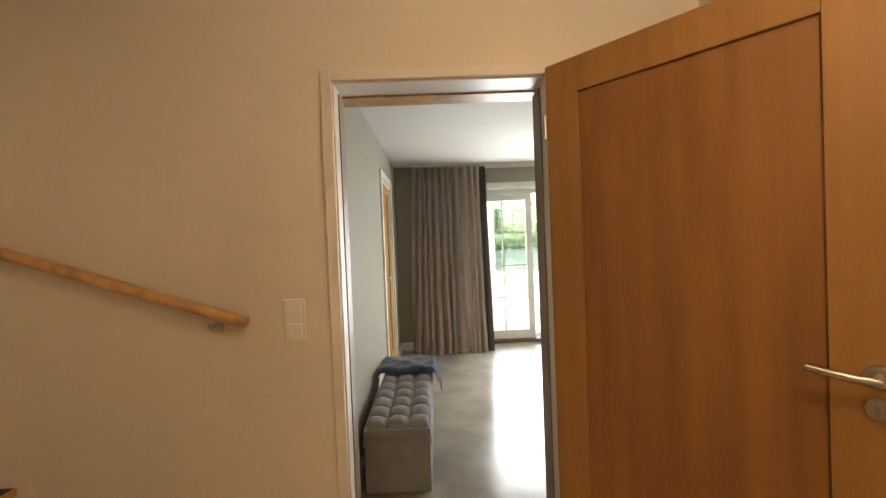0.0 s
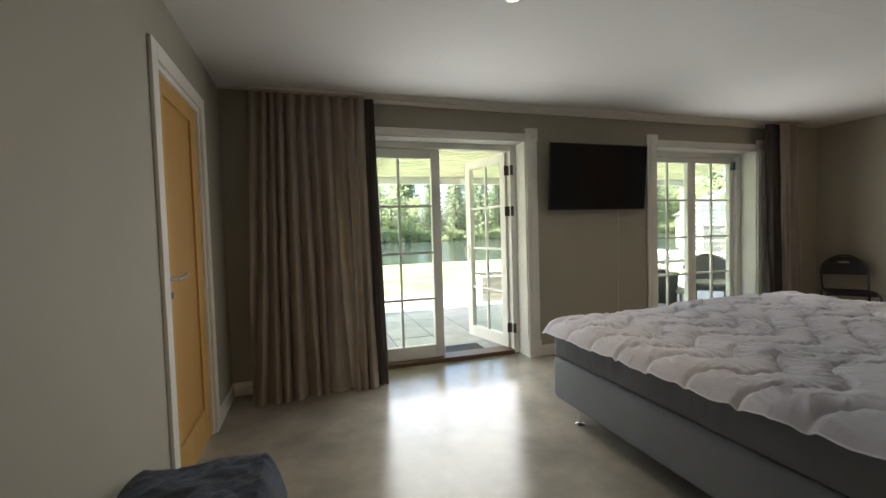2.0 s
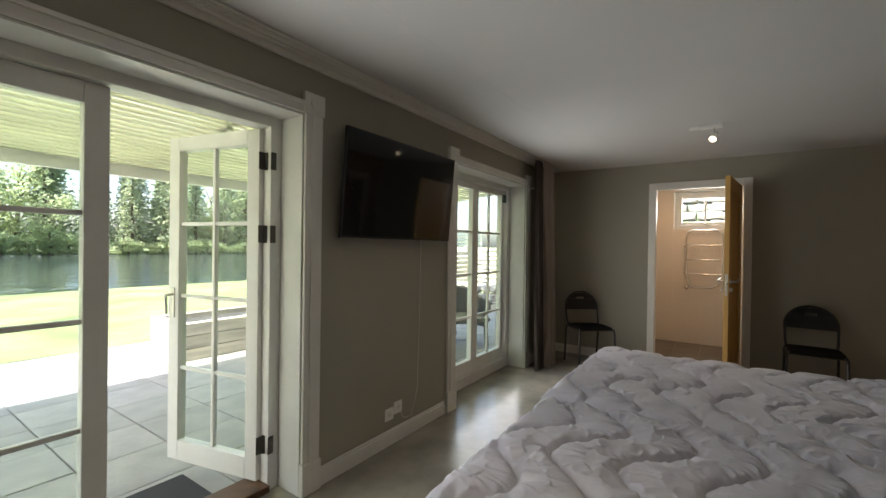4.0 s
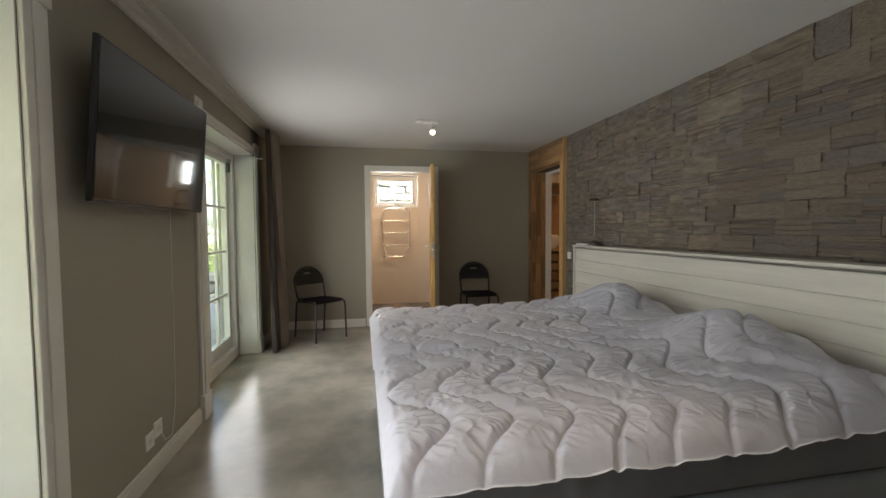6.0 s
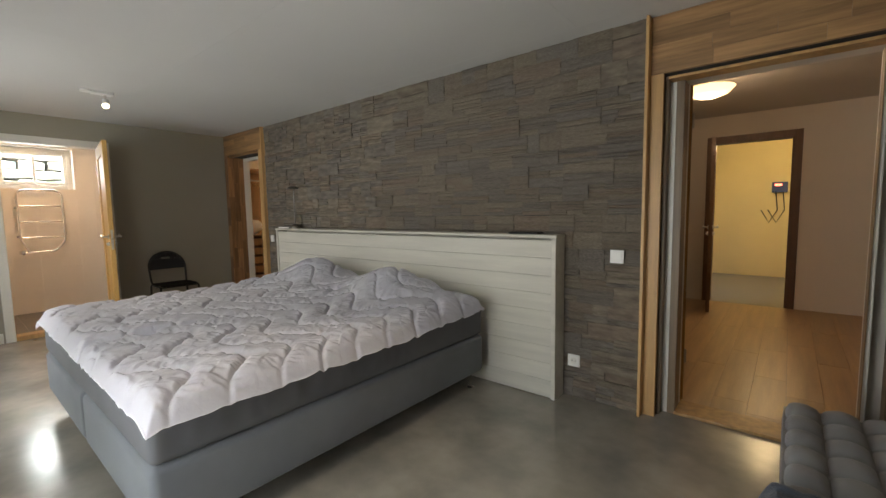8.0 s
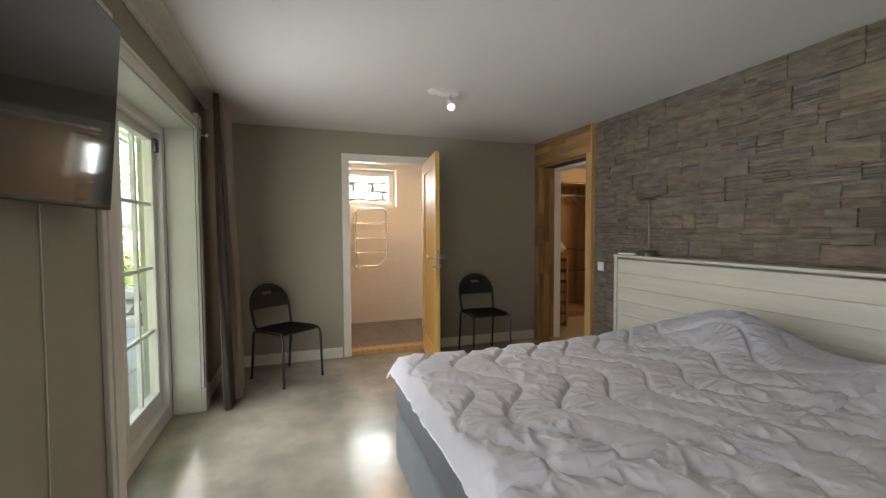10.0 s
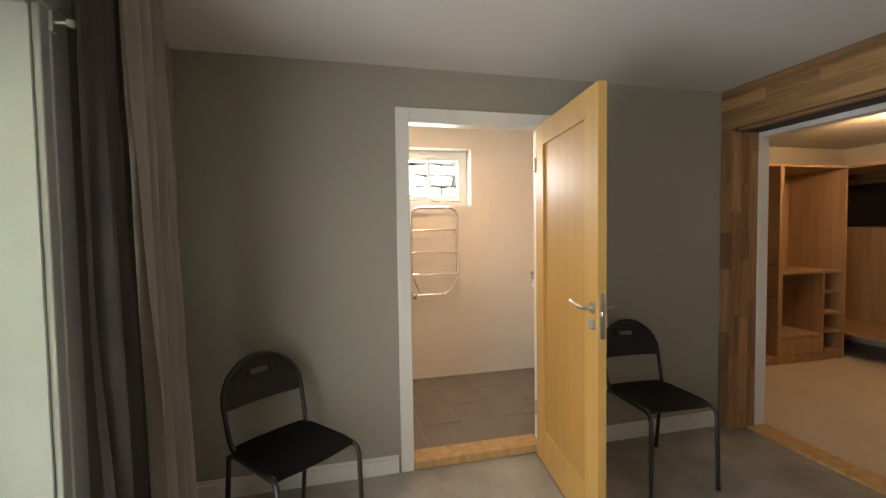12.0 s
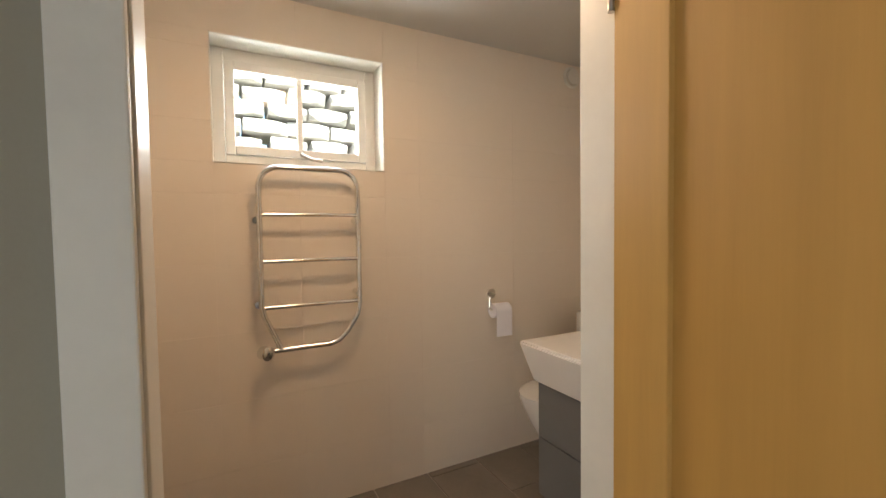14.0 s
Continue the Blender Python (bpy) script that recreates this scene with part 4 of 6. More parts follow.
ob = solid("folded_bedding", cushion(0.46, 0.38, 0.24, 5), DUVET, "folded cream bedding on the drawers", "bedding", "", True)
ob.matrix_world = pose(7.17, -0.53, 0.951)
cl = thing("closet_ceiling_lamp", (6.6, -1.9, 2.35), "small warm ceiling spotlight in the closet", "ceiling lamp")
part("base", tube([(0, 0, 0), (0, 0, -0.04)], 0.06, 16), WHITE, cl, "", True)
part("bulb", lathe([(0.0001, -0.11), (0.03, -0.10), (0.04, -0.07), (0.03, -0.041)], 16), WARMGLOW, cl, "glowing bulb", True)
lamp("closet_light", "POINT", pose(6.6, -1.9, 2.15), 4.4, (1.0, 0.60, 0.28), soft=0.06)

# ---- hall, stair and the yellow room ----
hf = thing("hall_floor", (0, 0, 0), "warm oak laminate hall floor", "floor", kind="structure")
rnd = random.Random(21)
for k in range(25):
    a = -3.2 + 0.19 * k
    b = -4.0
    while b < -0.362:
        e = min(-0.362, b + rnd.uniform(0.7, 1.4))
        part("plank", slab(a + 0.0008, a + 0.1892, b + 0.0008, e - 0.0008, -0.012, 0.0), LAMINATE, hf)
        b = e
part("underlay", slab(-3.2, 1.56, -4.0, -0.361, -0.12, -0.0125), GREYFLOOR, hf)
solid("wall_hall_east", slab(1.56, 1.66, -4.0, -0.30, 0, 2.6), HALLPAINT, "cream hall side wall", "wall")
solid("wall_hall_west", slab(-3.3, -3.2, -4.0, -0.30, 0, 4.4), HALLPAINT, "cream stairwell wall", "wall")
solid("wall_hall_end", pierced(-3.2, 1.559, 0, 2.6, [(0.42, 1.27, 0, 2.12)], along_x(-4.1, -4.0)), HALLPAINT, "cream hall end wall with a doorway", "wall")
solid("ceiling_hall", slab(-1.6, 1.60, -4.1, -0.301, 2.45, 2.6), CEIL, "white hall ceiling", "ceiling")
solid("wall_stairwell", slab(-3.2, 1.6, -0.36, -0.24, 2.601, 4.4), HALLPAINT, "cream stairwell wall", "wall")
solid("wall_stairwell_side", slab(-1.62, -1.6, -4.1, -0.361, 2.45, 4.4), HALLPAINT, "cream stairwell wall", "wall")
solid("wall_stairwell_back", slab(-3.2, -1.6, -4.1, -4.0, 2.601, 4.4), HALLPAINT, "cream stairwell wall", "wall")
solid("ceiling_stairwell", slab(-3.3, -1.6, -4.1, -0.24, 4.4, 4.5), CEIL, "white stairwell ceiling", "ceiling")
st = thing("staircase", (0, 0, 0), "stair with dark treads and oak nosings", "stairs", kind="structure")
for k in range(9):
    x = -0.62 - 0.27 * k
    part("riser", slab(x - 0.27, x - 0.02, -1.30, -0.362, 0, 0.17 * (k + 1) - 0.03), OAKTRIM, st)
    part("tread", slab(x - 0.27, x, -1.30, -0.362, 0.17 * (k + 1) - 0.03, 0.17 * (k + 1), 0.004), MATBLACK, st, "dark carpeted tread")
    part("nosing", slab(x, x + 0.012, -1.30, -0.362, 0.17 * (k + 1) - 0.03, 0.17 * (k + 1), 0.003), OAKTRIM, st)
# Added lamp, out of view upstairs: brightens the hall wall beside the stairs.
sl = thing("stairwell_lamp", (-2.0, -1.9, 4.4), "unseen warm lamp added above the stairs to brighten the hall wall", "ceiling lamp")
part("shade", lathe([(0.12, 0), (0.12, -0.04), (0.09, -0.07), (0.0001, -0.08)], 24), BATHGLOW, sl, "glowing frosted shade of the added lamp", True)
lamp("stairwell_fill_light", "POINT", pose(-2.0, -1.9, 4.25), 4.2, (1.0, 0.68, 0.42), soft=0.08)
hr = thing("handrail", (0, 0, 0), "round oak handrail on a steel bracket", "handrail")
part("bar", tube([(-0.213, -0.425, 1.12), (-1.6, -0.425, 1.582)], 0.021, 14), OAKTRIM, hr, "", True)
for x in (-0.36, -1.3):
    z = 1.12 + (-0.213 - x) * 0.333
    part("bracket", tube([(x, -0.425, z - 0.02), (x, -0.425, z - 0.05), (x, -0.40, z - 0.065), (x, -0.362, z - 0.065)], 0.007, 8), STEEL, hr, "", True)
    part("bracket_plate", tube([(x, -0.366, z - 0.065), (x, -0.360, z - 0.065)], 0.03, 16), STEEL, hr, "", True)


def wall_switch(at, turn, rows, label, socket=False):
    """A flush switch or socket plate; its back lies on the wall."""
    ob = thing("wall_socket" if socket else "light_switch", at, label, "socket" if socket else "light switch", turn)
    h = 0.082 * rows
    part("plate", slab(-0.041, 0.041, -0.009, 0, -h / 2, h / 2, 0.003), PLASTIC, ob)
    for k in range(rows):
        z = -h / 2 + 0.041 + 0.082 * k
        if socket:
            part("well", tube([(0, -0.010, z), (0, -0.0085, z)], 0.022, 20), WHITE, ob, "", True)
            for s in (-0.0095, 0.0095):
                part("pin_hole", tube([(s, -0.0105, z), (s, -0.0095, z)], 0.003, 8), BLACKPLASTIC, ob)
        else:
            part("rocker", slab(-0.029, 0.029, -0.013, -0.008, z - 0.029, z + 0.029, 0.003), PLASTIC, ob)
    return ob


wall_switch((-0.055, -0.361, 1.11), 0, 2, "two white light switches one above the other")
hl = thing("hall_ceiling_lamp", (1.06, -1.90, 2.45), "warm lit glass bowl ceiling lamp", "ceiling lamp")
part("bowl", lathe([(0.0001, -0.20), (0.08, -0.195), (0.16, -0.165), (0.20, -0.12), (0.205, -0.115), (0.19, -0.115), (0.15, -0.15), (0.0001, -0.18)], 32), BOWLGLOW, hl, "glowing amber glass bowl", True)
part("stem", tube([(0, 0, 0), (0, 0, -0.17)], 0.012, 10), STEEL, hl, "", True)
lamp("hall_light_up", "POINT", pose(1.06, -1.90, 2.38), 1.0, (1.0, 0.68, 0.43), soft=0.08)
lamp("hall_light", "POINT", pose(1.06, -1.90, 2.19), 1.4, (1.0, 0.68, 0.43), soft=0.08)
# The leaf's backlit darkness is put into its wood colour.
d5 = thing("door_5", (1.26, -3.98, 0.01), "brown door toned dark as if backlit, standing open into the hall", "door", 97, kind="structure")
part("slab_panel", slab(0, 0.80, -0.02, 0.02, 0, 2.07, 0.003), DARKWOOD, d5)
lever(d5, 0.74, 1.02, 1, -1)
lever(d5, 0.74, 1.02, -1, -1)
door_lining("door_frame_end", by_x, 0.4205, 1.2695, -4.0995, -4.0005, 2.1195, DARKWOOD, "dark brown frame of the hall end door", [(-3.999, -3.985)])
solid("baseboard_hall", slab(1.544, 1.559, -3.98, -0.37, 0, 0.09, 0.003), WHITE, "white hall skirting", "baseboard")
solid("floor_utility", slab(-0.6, 2.6, -7.0, -4.0, -0.12, -0.005), GREYFLOOR, "grey utility room floor", "floor")
solid("wall_utility_end", slab(-0.6, 2.6, -7.0, -6.9, 0, 2.5), YELLOW, "yellow utility room wall", "wall")
solid("wall_utility_side", slab(2.5, 2.6, -6.9, -4.1, 0, 2.5), YELLOW, "yellow utility room wall", "wall")
solid("wall_utility_side", slab(-0.6, -0.5, -6.9, -4.1, 0, 2.5), YELLOW, "yellow utility room wall", "wall")
solid("ceiling_utility", slab(-0.6, 2.6, -7.0, -4.1, 2.45, 2.6), CEIL, "white utility room ceiling", "ceiling")
pb = thing("control_box", (0.60, -6.9, 1.60), "blue wall control box with a red display and cables", "control box")
box = part("case", slab(-0.11, 0.11, 0, 0.07, -0.09, 0.09, 0.006), mat("blue_plastic", (0.03, 0.06, 0.20), 0.4), pb)
part("display", slab(-0.03, 0.07, 0.07, 0.073, 0.02, 0.06), glowing("red_display", (1, 0.1, 0.05), 1.0), box, "red display")
for s in (-0.05, 0.05):
    part("cable", tube([(s, 0.03, -0.09), (s - 0.03, 0.03, -0.4), (s + 0.08, 0.03, -0.62), (s + 0.2, 0.03, -0.4)], 0.008, 8), BLACKPLASTIC, pb, "", True)
uc = thing("utility_lamp", (0.6, -5.4, 2.45), "plain round white utility ceiling lamp", "ceiling lamp")
part("shade", lathe([(0.14, 0), (0.14, -0.04), (0.10, -0.07), (0.0001, -0.08)], 24), BATHGLOW, uc, "lit plastic shade", True)
lamp("utility_light", "POINT", pose(0.6, -5.4, 2.3), 6, (1.0, 0.72, 0.36), soft=0.1)

# ---- bedroom things ----
hb = thing("headboard", (0, 0, 0), "wide pale grey painted plank headboard shelf", "headboard")
HX0, HX1, HY, HZ = 1.60, 5.08, 0.11, 1.105
for k in range(9):
    z = 0.004 + 0.1185 * k
    part("plank", slab(HX0 + 0.032, HX1 - 0.032, HY - 0.030, HY - 0.010, z, z + 0.1181, 0.0035, segs=1), PLANKPAINT, hb)
part("corner_post", slab(HX0, HX0 + 0.031, -0.03, HY, 0, HZ - 0.02, 0.003), PLANKPAINT, hb)
part("corner_post", slab(HX1 - 0.031, HX1, -0.03, HY, 0, HZ - 0.02, 0.003), PLANKPAINT, hb)
part("top_board", slab(HX0 - 0.004, HX1 + 0.004, -0.03, HY + 0.006, HZ - 0.0195, HZ, 0.003), PLANKPAINT, hb)
part("back_board", slab(HX0 + 0.032, HX1 - 0.032, -0.028, -0.012, 0.004, HZ - 0.02), PLANKPAINT, hb)

# bed: two box bases, mattress, topper
BEDX0, BEDX1, BEDY0, BEDY1 = 2.105, 4.235, 0.20, 2.245
bed = thing("double_bed", (0, 0, 0), "grey upholstered double box bed on short chrome feet", "bed")
bmid = (BEDX0 + BEDX1) / 2


def soft_box(x0, x1, y0, y1, z0, z1, r, seed, amp=0.004):
    bm = slab(x0, x1, y0, y1, z0, z1)
    bmesh.ops.subdivide_edges(bm, edges=bm.edges[:], cuts=7, use_grid_fill=True)
    c = Vector(((x0 + x1) / 2, (y0 + y1) / 2, (z0 + z1) / 2))
    h = Vector(((x1 - x0) / 2, (y1 - y0) / 2, (z1 - z0) / 2))
    for v in bm.verts:
        d = v.co - c
        q = Vector([max(-h[i] + r, min(h[i] - r, d[i])) for i in range(3)])
        o = d - q
        if o.length > 1e-6:
            v.co = c + q + o.normalized() * r
        v.co += Vector((1, 1, 1)) * noise.noise(v.co * 5 + Vector((seed, 0, 0))) * amp
    return bm


def mattress_block(x0, x1, y0, y1, z0, z1):
    """A foam block with rounded edges, its cover puckered down the long sides."""
    bm = slab(x0, x1, y0, y1, z0, z1, 0.034, segs=4)
    bmesh.ops.subdivide_edges(bm, edges=[e for e in bm.edges if abs(e.verts[0].co.y - e.verts[1].co.y) > 1.0], cuts=140, use_grid_fill=True)
    bmesh.ops.subdivide_edges(bm, edges=[e for e in bm.edges if abs(e.verts[0].co.z - e.verts[1].co.z) > 0.1 and min(abs(e.verts[0].co.x - x0), abs(e.verts[0].co.x - x1)) < 0.002], cuts=4, use_grid_fill=True)
    for v in bm.verts:
        f = (v.co.z - z0) / (z1 - z0)
        if 0.2 < f < 0.8 and min(abs(v.co.x - x0), abs(v.co.x - x1)) < 0.002:
            side = 1 if v.co.x > (x0 + x1) / 2 else -1
            fade = min(1, (v.co.y - y0 - 0.03) * 8, (y1 - 0.03 - v.co.y) * 8)
            v.co.x += side * 0.006 * fade * (1 - abs(noise.noise(Vector((v.co.y * 9, f * 0.5, side * 3.0)))) * 2.4)
    return bm


for a, b in ((BEDX0, bmid - 0.004), (bmid + 0.004, BEDX1)):
    base = part("box_base", slab(a, b, BEDY0, BEDY1, 0.12, 0.388, 0.032, segs=5), BEDCLOTH, bed, "grey fabric box base", True)
    for x in (a + 0.07, b - 0.07):
        for y in (BEDY0 + 0.07, BEDY1 - 0.19):
            part("foot", lathe([(0.026, 0), (0.028, 0.006), (0.012, 0.014), (0.010, 0.09), (0.02, 0.122)], 14, at=(x, y, 0)), CHROME, base, "chrome foot", True)
part("mattress", mattress_block(BEDX0 + 0.004, BEDX1 - 0.004, BEDY0 + 0.002, BEDY1 - 0.004, 0.389, 0.612), BEDDARK, bed, "dark grey mattress with a puckered cover", True)


def duvet(x0, x1, y0, y1, seed, lift, w_drop, e_drop, label):
    """A quilted duvet: wavy seams run across it, with puffs and puckers between."""
    def f(u, v):
        x, y = x0 + (x1 - x0) * u, y0 + (y1 - y0) * v
        wave = 0.092 * math.sin(x * 2 * math.pi / 0.57 + seed) + 0.03 * noise.noise(Vector((x * 2.2, y * 2.2, seed)))
        s = (y + wave) / 0.212
        ph = abs(math.sin(math.pi * s))
        x += 0.008 * (ph ** 0.7 - 0.5) * (2 * u - 1) * abs(2 * u - 1) ** 14
        edge = min(u * (x1 - x0), (1 - u) * (x1 - x0), v * (y1 - y0), (1 - v) * (y1 - y0))
        puff = 0.024 * ph ** 0.75 * min(1.0, 0.30 + edge / 0.11)
        cell = math.floor(s)
        near = 1 - ph
        row = round(s)
        slope = 1.01 * math.cos(x * 2 * math.pi / 0.57 + seed)
        xi = x - 0.7 * slope * (s - row) * 0.212
        side = 2.0 if s > row else 0.0
        fold = 1 - abs(noise.noise(Vector((xi * 17, abs(s - row) * 1.1 + side, row * 3.7 + seed)))) * 2.2
        fine = 1 - abs(noise.noise(Vector((xi * 38, abs(s - row) * 1.8 + side, row * 1.7 + seed)))) * 2.2
        crumple = max(0.0, min(1.0, 0.55 + 1.6 * noise.noise(Vector((x * 2.6, y * 2.6, seed + 20)))))
        puck = (0.0115 * fold + 0.0075 * fine) * min(1.0, 0.10 + 0.40 * crumple + 1.1 * near) * min(1.0, abs(s - row) * 9)
        puck += 0.0016 * crumple * (1 - 2.2 * abs(noise.noise(Vector((x * 13 + y * 9, y * 5 - x * 4, seed + 3)))))
        z = 0.628 + lift + puff + puck + 0.012 * noise.noise(Vector((x * 3.1, y * 3.1, seed + 9))) + 0.003 * noise.noise(Vector((x * 11, y * 11, seed)))
        for px, py in ((3.78, 0.46), (2.80, 0.46)):
            d = ((x - px) / 0.40) ** 2 + ((y - py) / 0.33) ** 2
            z += 0.17 * math.exp(-d * 1.5)
        z += 0.03 * math.exp(-((y - 0.3) / 0.5) ** 2)
        w = max(0.0, (BEDX0 + 0.04 - x) / 0.16) * w_drop
        e = max(0.0, (x - BEDX1 + 0.04) / 0.24) * e_drop
        ft = max(0.0, (y - BEDY1 + 0.03) / 0.14)
        z -= 0.055 * w ** 1.2 + 0.12 * e ** 1.2 + 0.06 * ft ** 1.2
        edge = min(u * (x1 - x0), (1 - u) * (x1 - x0), v * (y1 - y0), (1 - v) * (y1 - y0))
        z -= 0.048 * max(0.0, 1 - edge / 0.05) ** 2.2
        return Vector((x, y, z))
    ob = thing("duvet", (0, 0, 0), label, "duvet", group="duvets on the bed")
    bm = sheet(260, 400, f)
    bmesh.ops.solidify(bm, geom=bm.faces[:], thickness=0.012)
    cover = part("quilted_cover", bm, DUVET, ob, "", True)
    rim = [f(k / 120, 0) for k in range(120)] + [f(1, k / 180) for k in range(180)] + [f(1 - k / 120, 1) for k in range(120)] + [f(0, 1 - k / 180) for k in range(180)]
    part("edge_piping", tube(rim, 0.003, 6, closed=True), DUVET, cover, "", True)
    return ob


duvet(2.045, 3.22, 0.27, 2.262, 1.3, 0.0, 1.0, 0.0, "white quilted duvet with wavy seams spread on the bed")
duvet(3.05, 4.33, 0.30, 2.268, 4.9, 0.020, 0.0, 1.0, "white quilted duvet lapping over its neighbour")
for k, (x, y, tilt) in enumerate(((2.86, 0.33, 3), (3.82, 0.33, -3))):
    ob = solid("pillow", cushion(0.66, 0.40, 0.17, k + 2.0), DUVET, "white pillow half hidden under the duvet", "pillow", "", True, "pillows")
    ob.matrix_world = pose(x, y, 0.60, 14, 0, tilt)


# upholstered bench
bench = thing("tufted_bench", (0.245, 0.85, 0), "grey linen storage bench with a buttoned top", "bench")
part("box", soft_box(-0.183, 0.183, -0.56, 0.56, 0.02, 0.328, 0.012, 7, 0.002), BENCHCLOTH, bench, "", True)


def tuft(u, v):
    a, b = 3 * u, 8 * v
    h = (abs(math.sin(math.pi * a)) * abs(math.sin(math.pi * b)))** 0.42
    e = min(u, 1 - u) * 0.37
    e2 = min(v, 1 - v) * 1.14
    drop = 0.05 * max(0, 1 - e / 0.03) ** 2 + 0.05 * max(0, 1 - e2 / 0.03) ** 2
    return Vector(((u - 0.5) * 0.375, (v - 0.5) * 1.14, 0.374 + 0.048 * h - drop))


bm = sheet(48, 120, tuft)
lid = part("tufted_lid", bm, BENCHCLOTH, bench, "buttoned grey lid", True)
part("lid_edge", soft_box(-0.187, 0.187, -0.569, 0.569, 0.331, 0.380, 0.012, 9, 0.002), BENCHCLOTH, bench, "", True)
for i in (1, 2):
    for j in range(1, 8):
        part("button", lathe([(0.011, 0), (0.009, 0.004), (0.0001, 0.006)], 10, at=((i / 3 - 0.5) * 0.375, (j / 8 - 0.5) * 1.14, 0.376)), BENCHCLOTH, lid, "", True)


def throw(u, v):
    a = (u - 0.5) * 2
    x = 0.255 + a * 0.230
    fold = max(0, abs(a) - 0.80) / 0.20
    y = 1.10 + v * 0.38 + 0.012 * math.sin(a * 5)
    z = 0.465 + 0.012 * noise.noise(Vector((x * 9, y * 9, 1))) + 0.006 * noise.noise(Vector((x * 40, y * 30, 3))) - (0.16 if a > 0 else 0.02) * fold ** 1.6
    z -= 0.035 * max(0, 1 - min(v, 1 - v) / 0.12) ** 2
    return Vector((x + (0.02 * fold if a > 0 else 0), y, z))


bm = sheet(50, 50, throw)
bmesh.ops.solidify(bm, geom=bm.faces[:], thickness=0.045)
solid("blanket", bm, BLANKET, "folded navy plush blanket on the bench", "blanket", "", True)


# curtains
def curtain(x0, x1, y, folds, seed, label, lining, amp, drift, flare, z1=2.318):
    """A hung drape: pleats held by the track open into deep soft folds; drift: how far the hem stands out into the room."""
    ob = thing("curtain", (0, 0, 0), label, "curtain", group="curtains")
    def f(a, b, amp, n, sd, y):
        def g(u, v):
            low = 1 - v
            wander = 0.9 * noise.noise(Vector((u * 3.2, v * 0.35, sd))) + 0.35 * low * noise.noise(Vector((u * 7, v * 0.8, sd + 4)))
            ph = (u * n + wander) * 2 * math.pi
            deep = amp * (0.62 + 0.5 * low) * (1 + 0.55 * noise.noise(Vector((u * n * 0.9, v * 0.5, sd + 8))))
            wave = math.sin(ph) + 0.22 * math.sin(2 * ph + 1.1)
            x = a + (b - a) * u + 0.35 * deep * math.cos(ph) + flare * (u - 0.75) * low
            out = drift * low ** 1.3 * (0.75 + 0.5 * noise.noise(Vector((u * 2.4, 0.3, sd + 11))))
            return Vector((x, y - out + deep * wave + 0.006 * noise.noise(Vector((u * 9, v * 5, sd))), 0.004 + (z1 - 0.004) * v))
        return g
    for nm, a, b, n, m, sd, dy in (("drape", x0, x1, folds, CURTAIN, seed, 0.0), ("lining_edge", *lining, 2.2, CURTAINDARK, seed + 5, 0.02)):
        bm = sheet(int(n * 18), 26, f(a, b, amp if nm == "drape" else 0.022, n, sd, y + dy))
        bmesh.ops.solidify(bm, geom=bm.faces[:], thickness=0.004)
        part(nm, bm, m, ob, "dark lining edge" if nm != "drape" else "", True)
    part("heading_tape", slab(x0, x1, y - 0.006, y + 0.006, z1 - 0.004, ROOM_H - 0.0125, 0.002), CURTAIN, ob)
    return ob


curtain(0.23, 1.075, 3.305, 10, 2.0, "tall taupe curtain drawn beside the patio door", (1.08, 1.15), 0.040, 0.17, 0.10)
curtain(5.70, 6.02, 3.235, 3.4, 6.0, "tall taupe curtain gathered beside the window", (5.50, 5.71), 0.046, 0.04, 0.03)

# television
tv = thing("television", (3.322, 3.33, 1.71), "flat black television tilted on a wall bracket", "television")
tv.matrix_world = pose(3.322, 3.315, 1.71, 4.5, 0, 0)
shell = part("back_shell", slab(-0.46, 0.46, 0.0, 0.035, -0.25, 0.22, 0.012), BLACKPLASTIC, tv)
part("bezel", slab(-0.555, 0.555, -0.022, 0.0, -0.315, 0.315, 0.004), BLACKPLASTIC, tv, "thin black bezel")
part("screen", slab(-0.545, 0.545, -0.0245, -0.0222, -0.303, 0.305), SCREEN, tv, "dark glossy screen")
part("bracket_arm", slab(-0.2, -0.16, 0.034, 0.075, -0.15, 0.15, 0.003), IRON, shell)
part("bracket_arm", slab(0.16, 0.2, 0.034, 0.075, -0.15, 0.15, 0.003), IRON, shell)


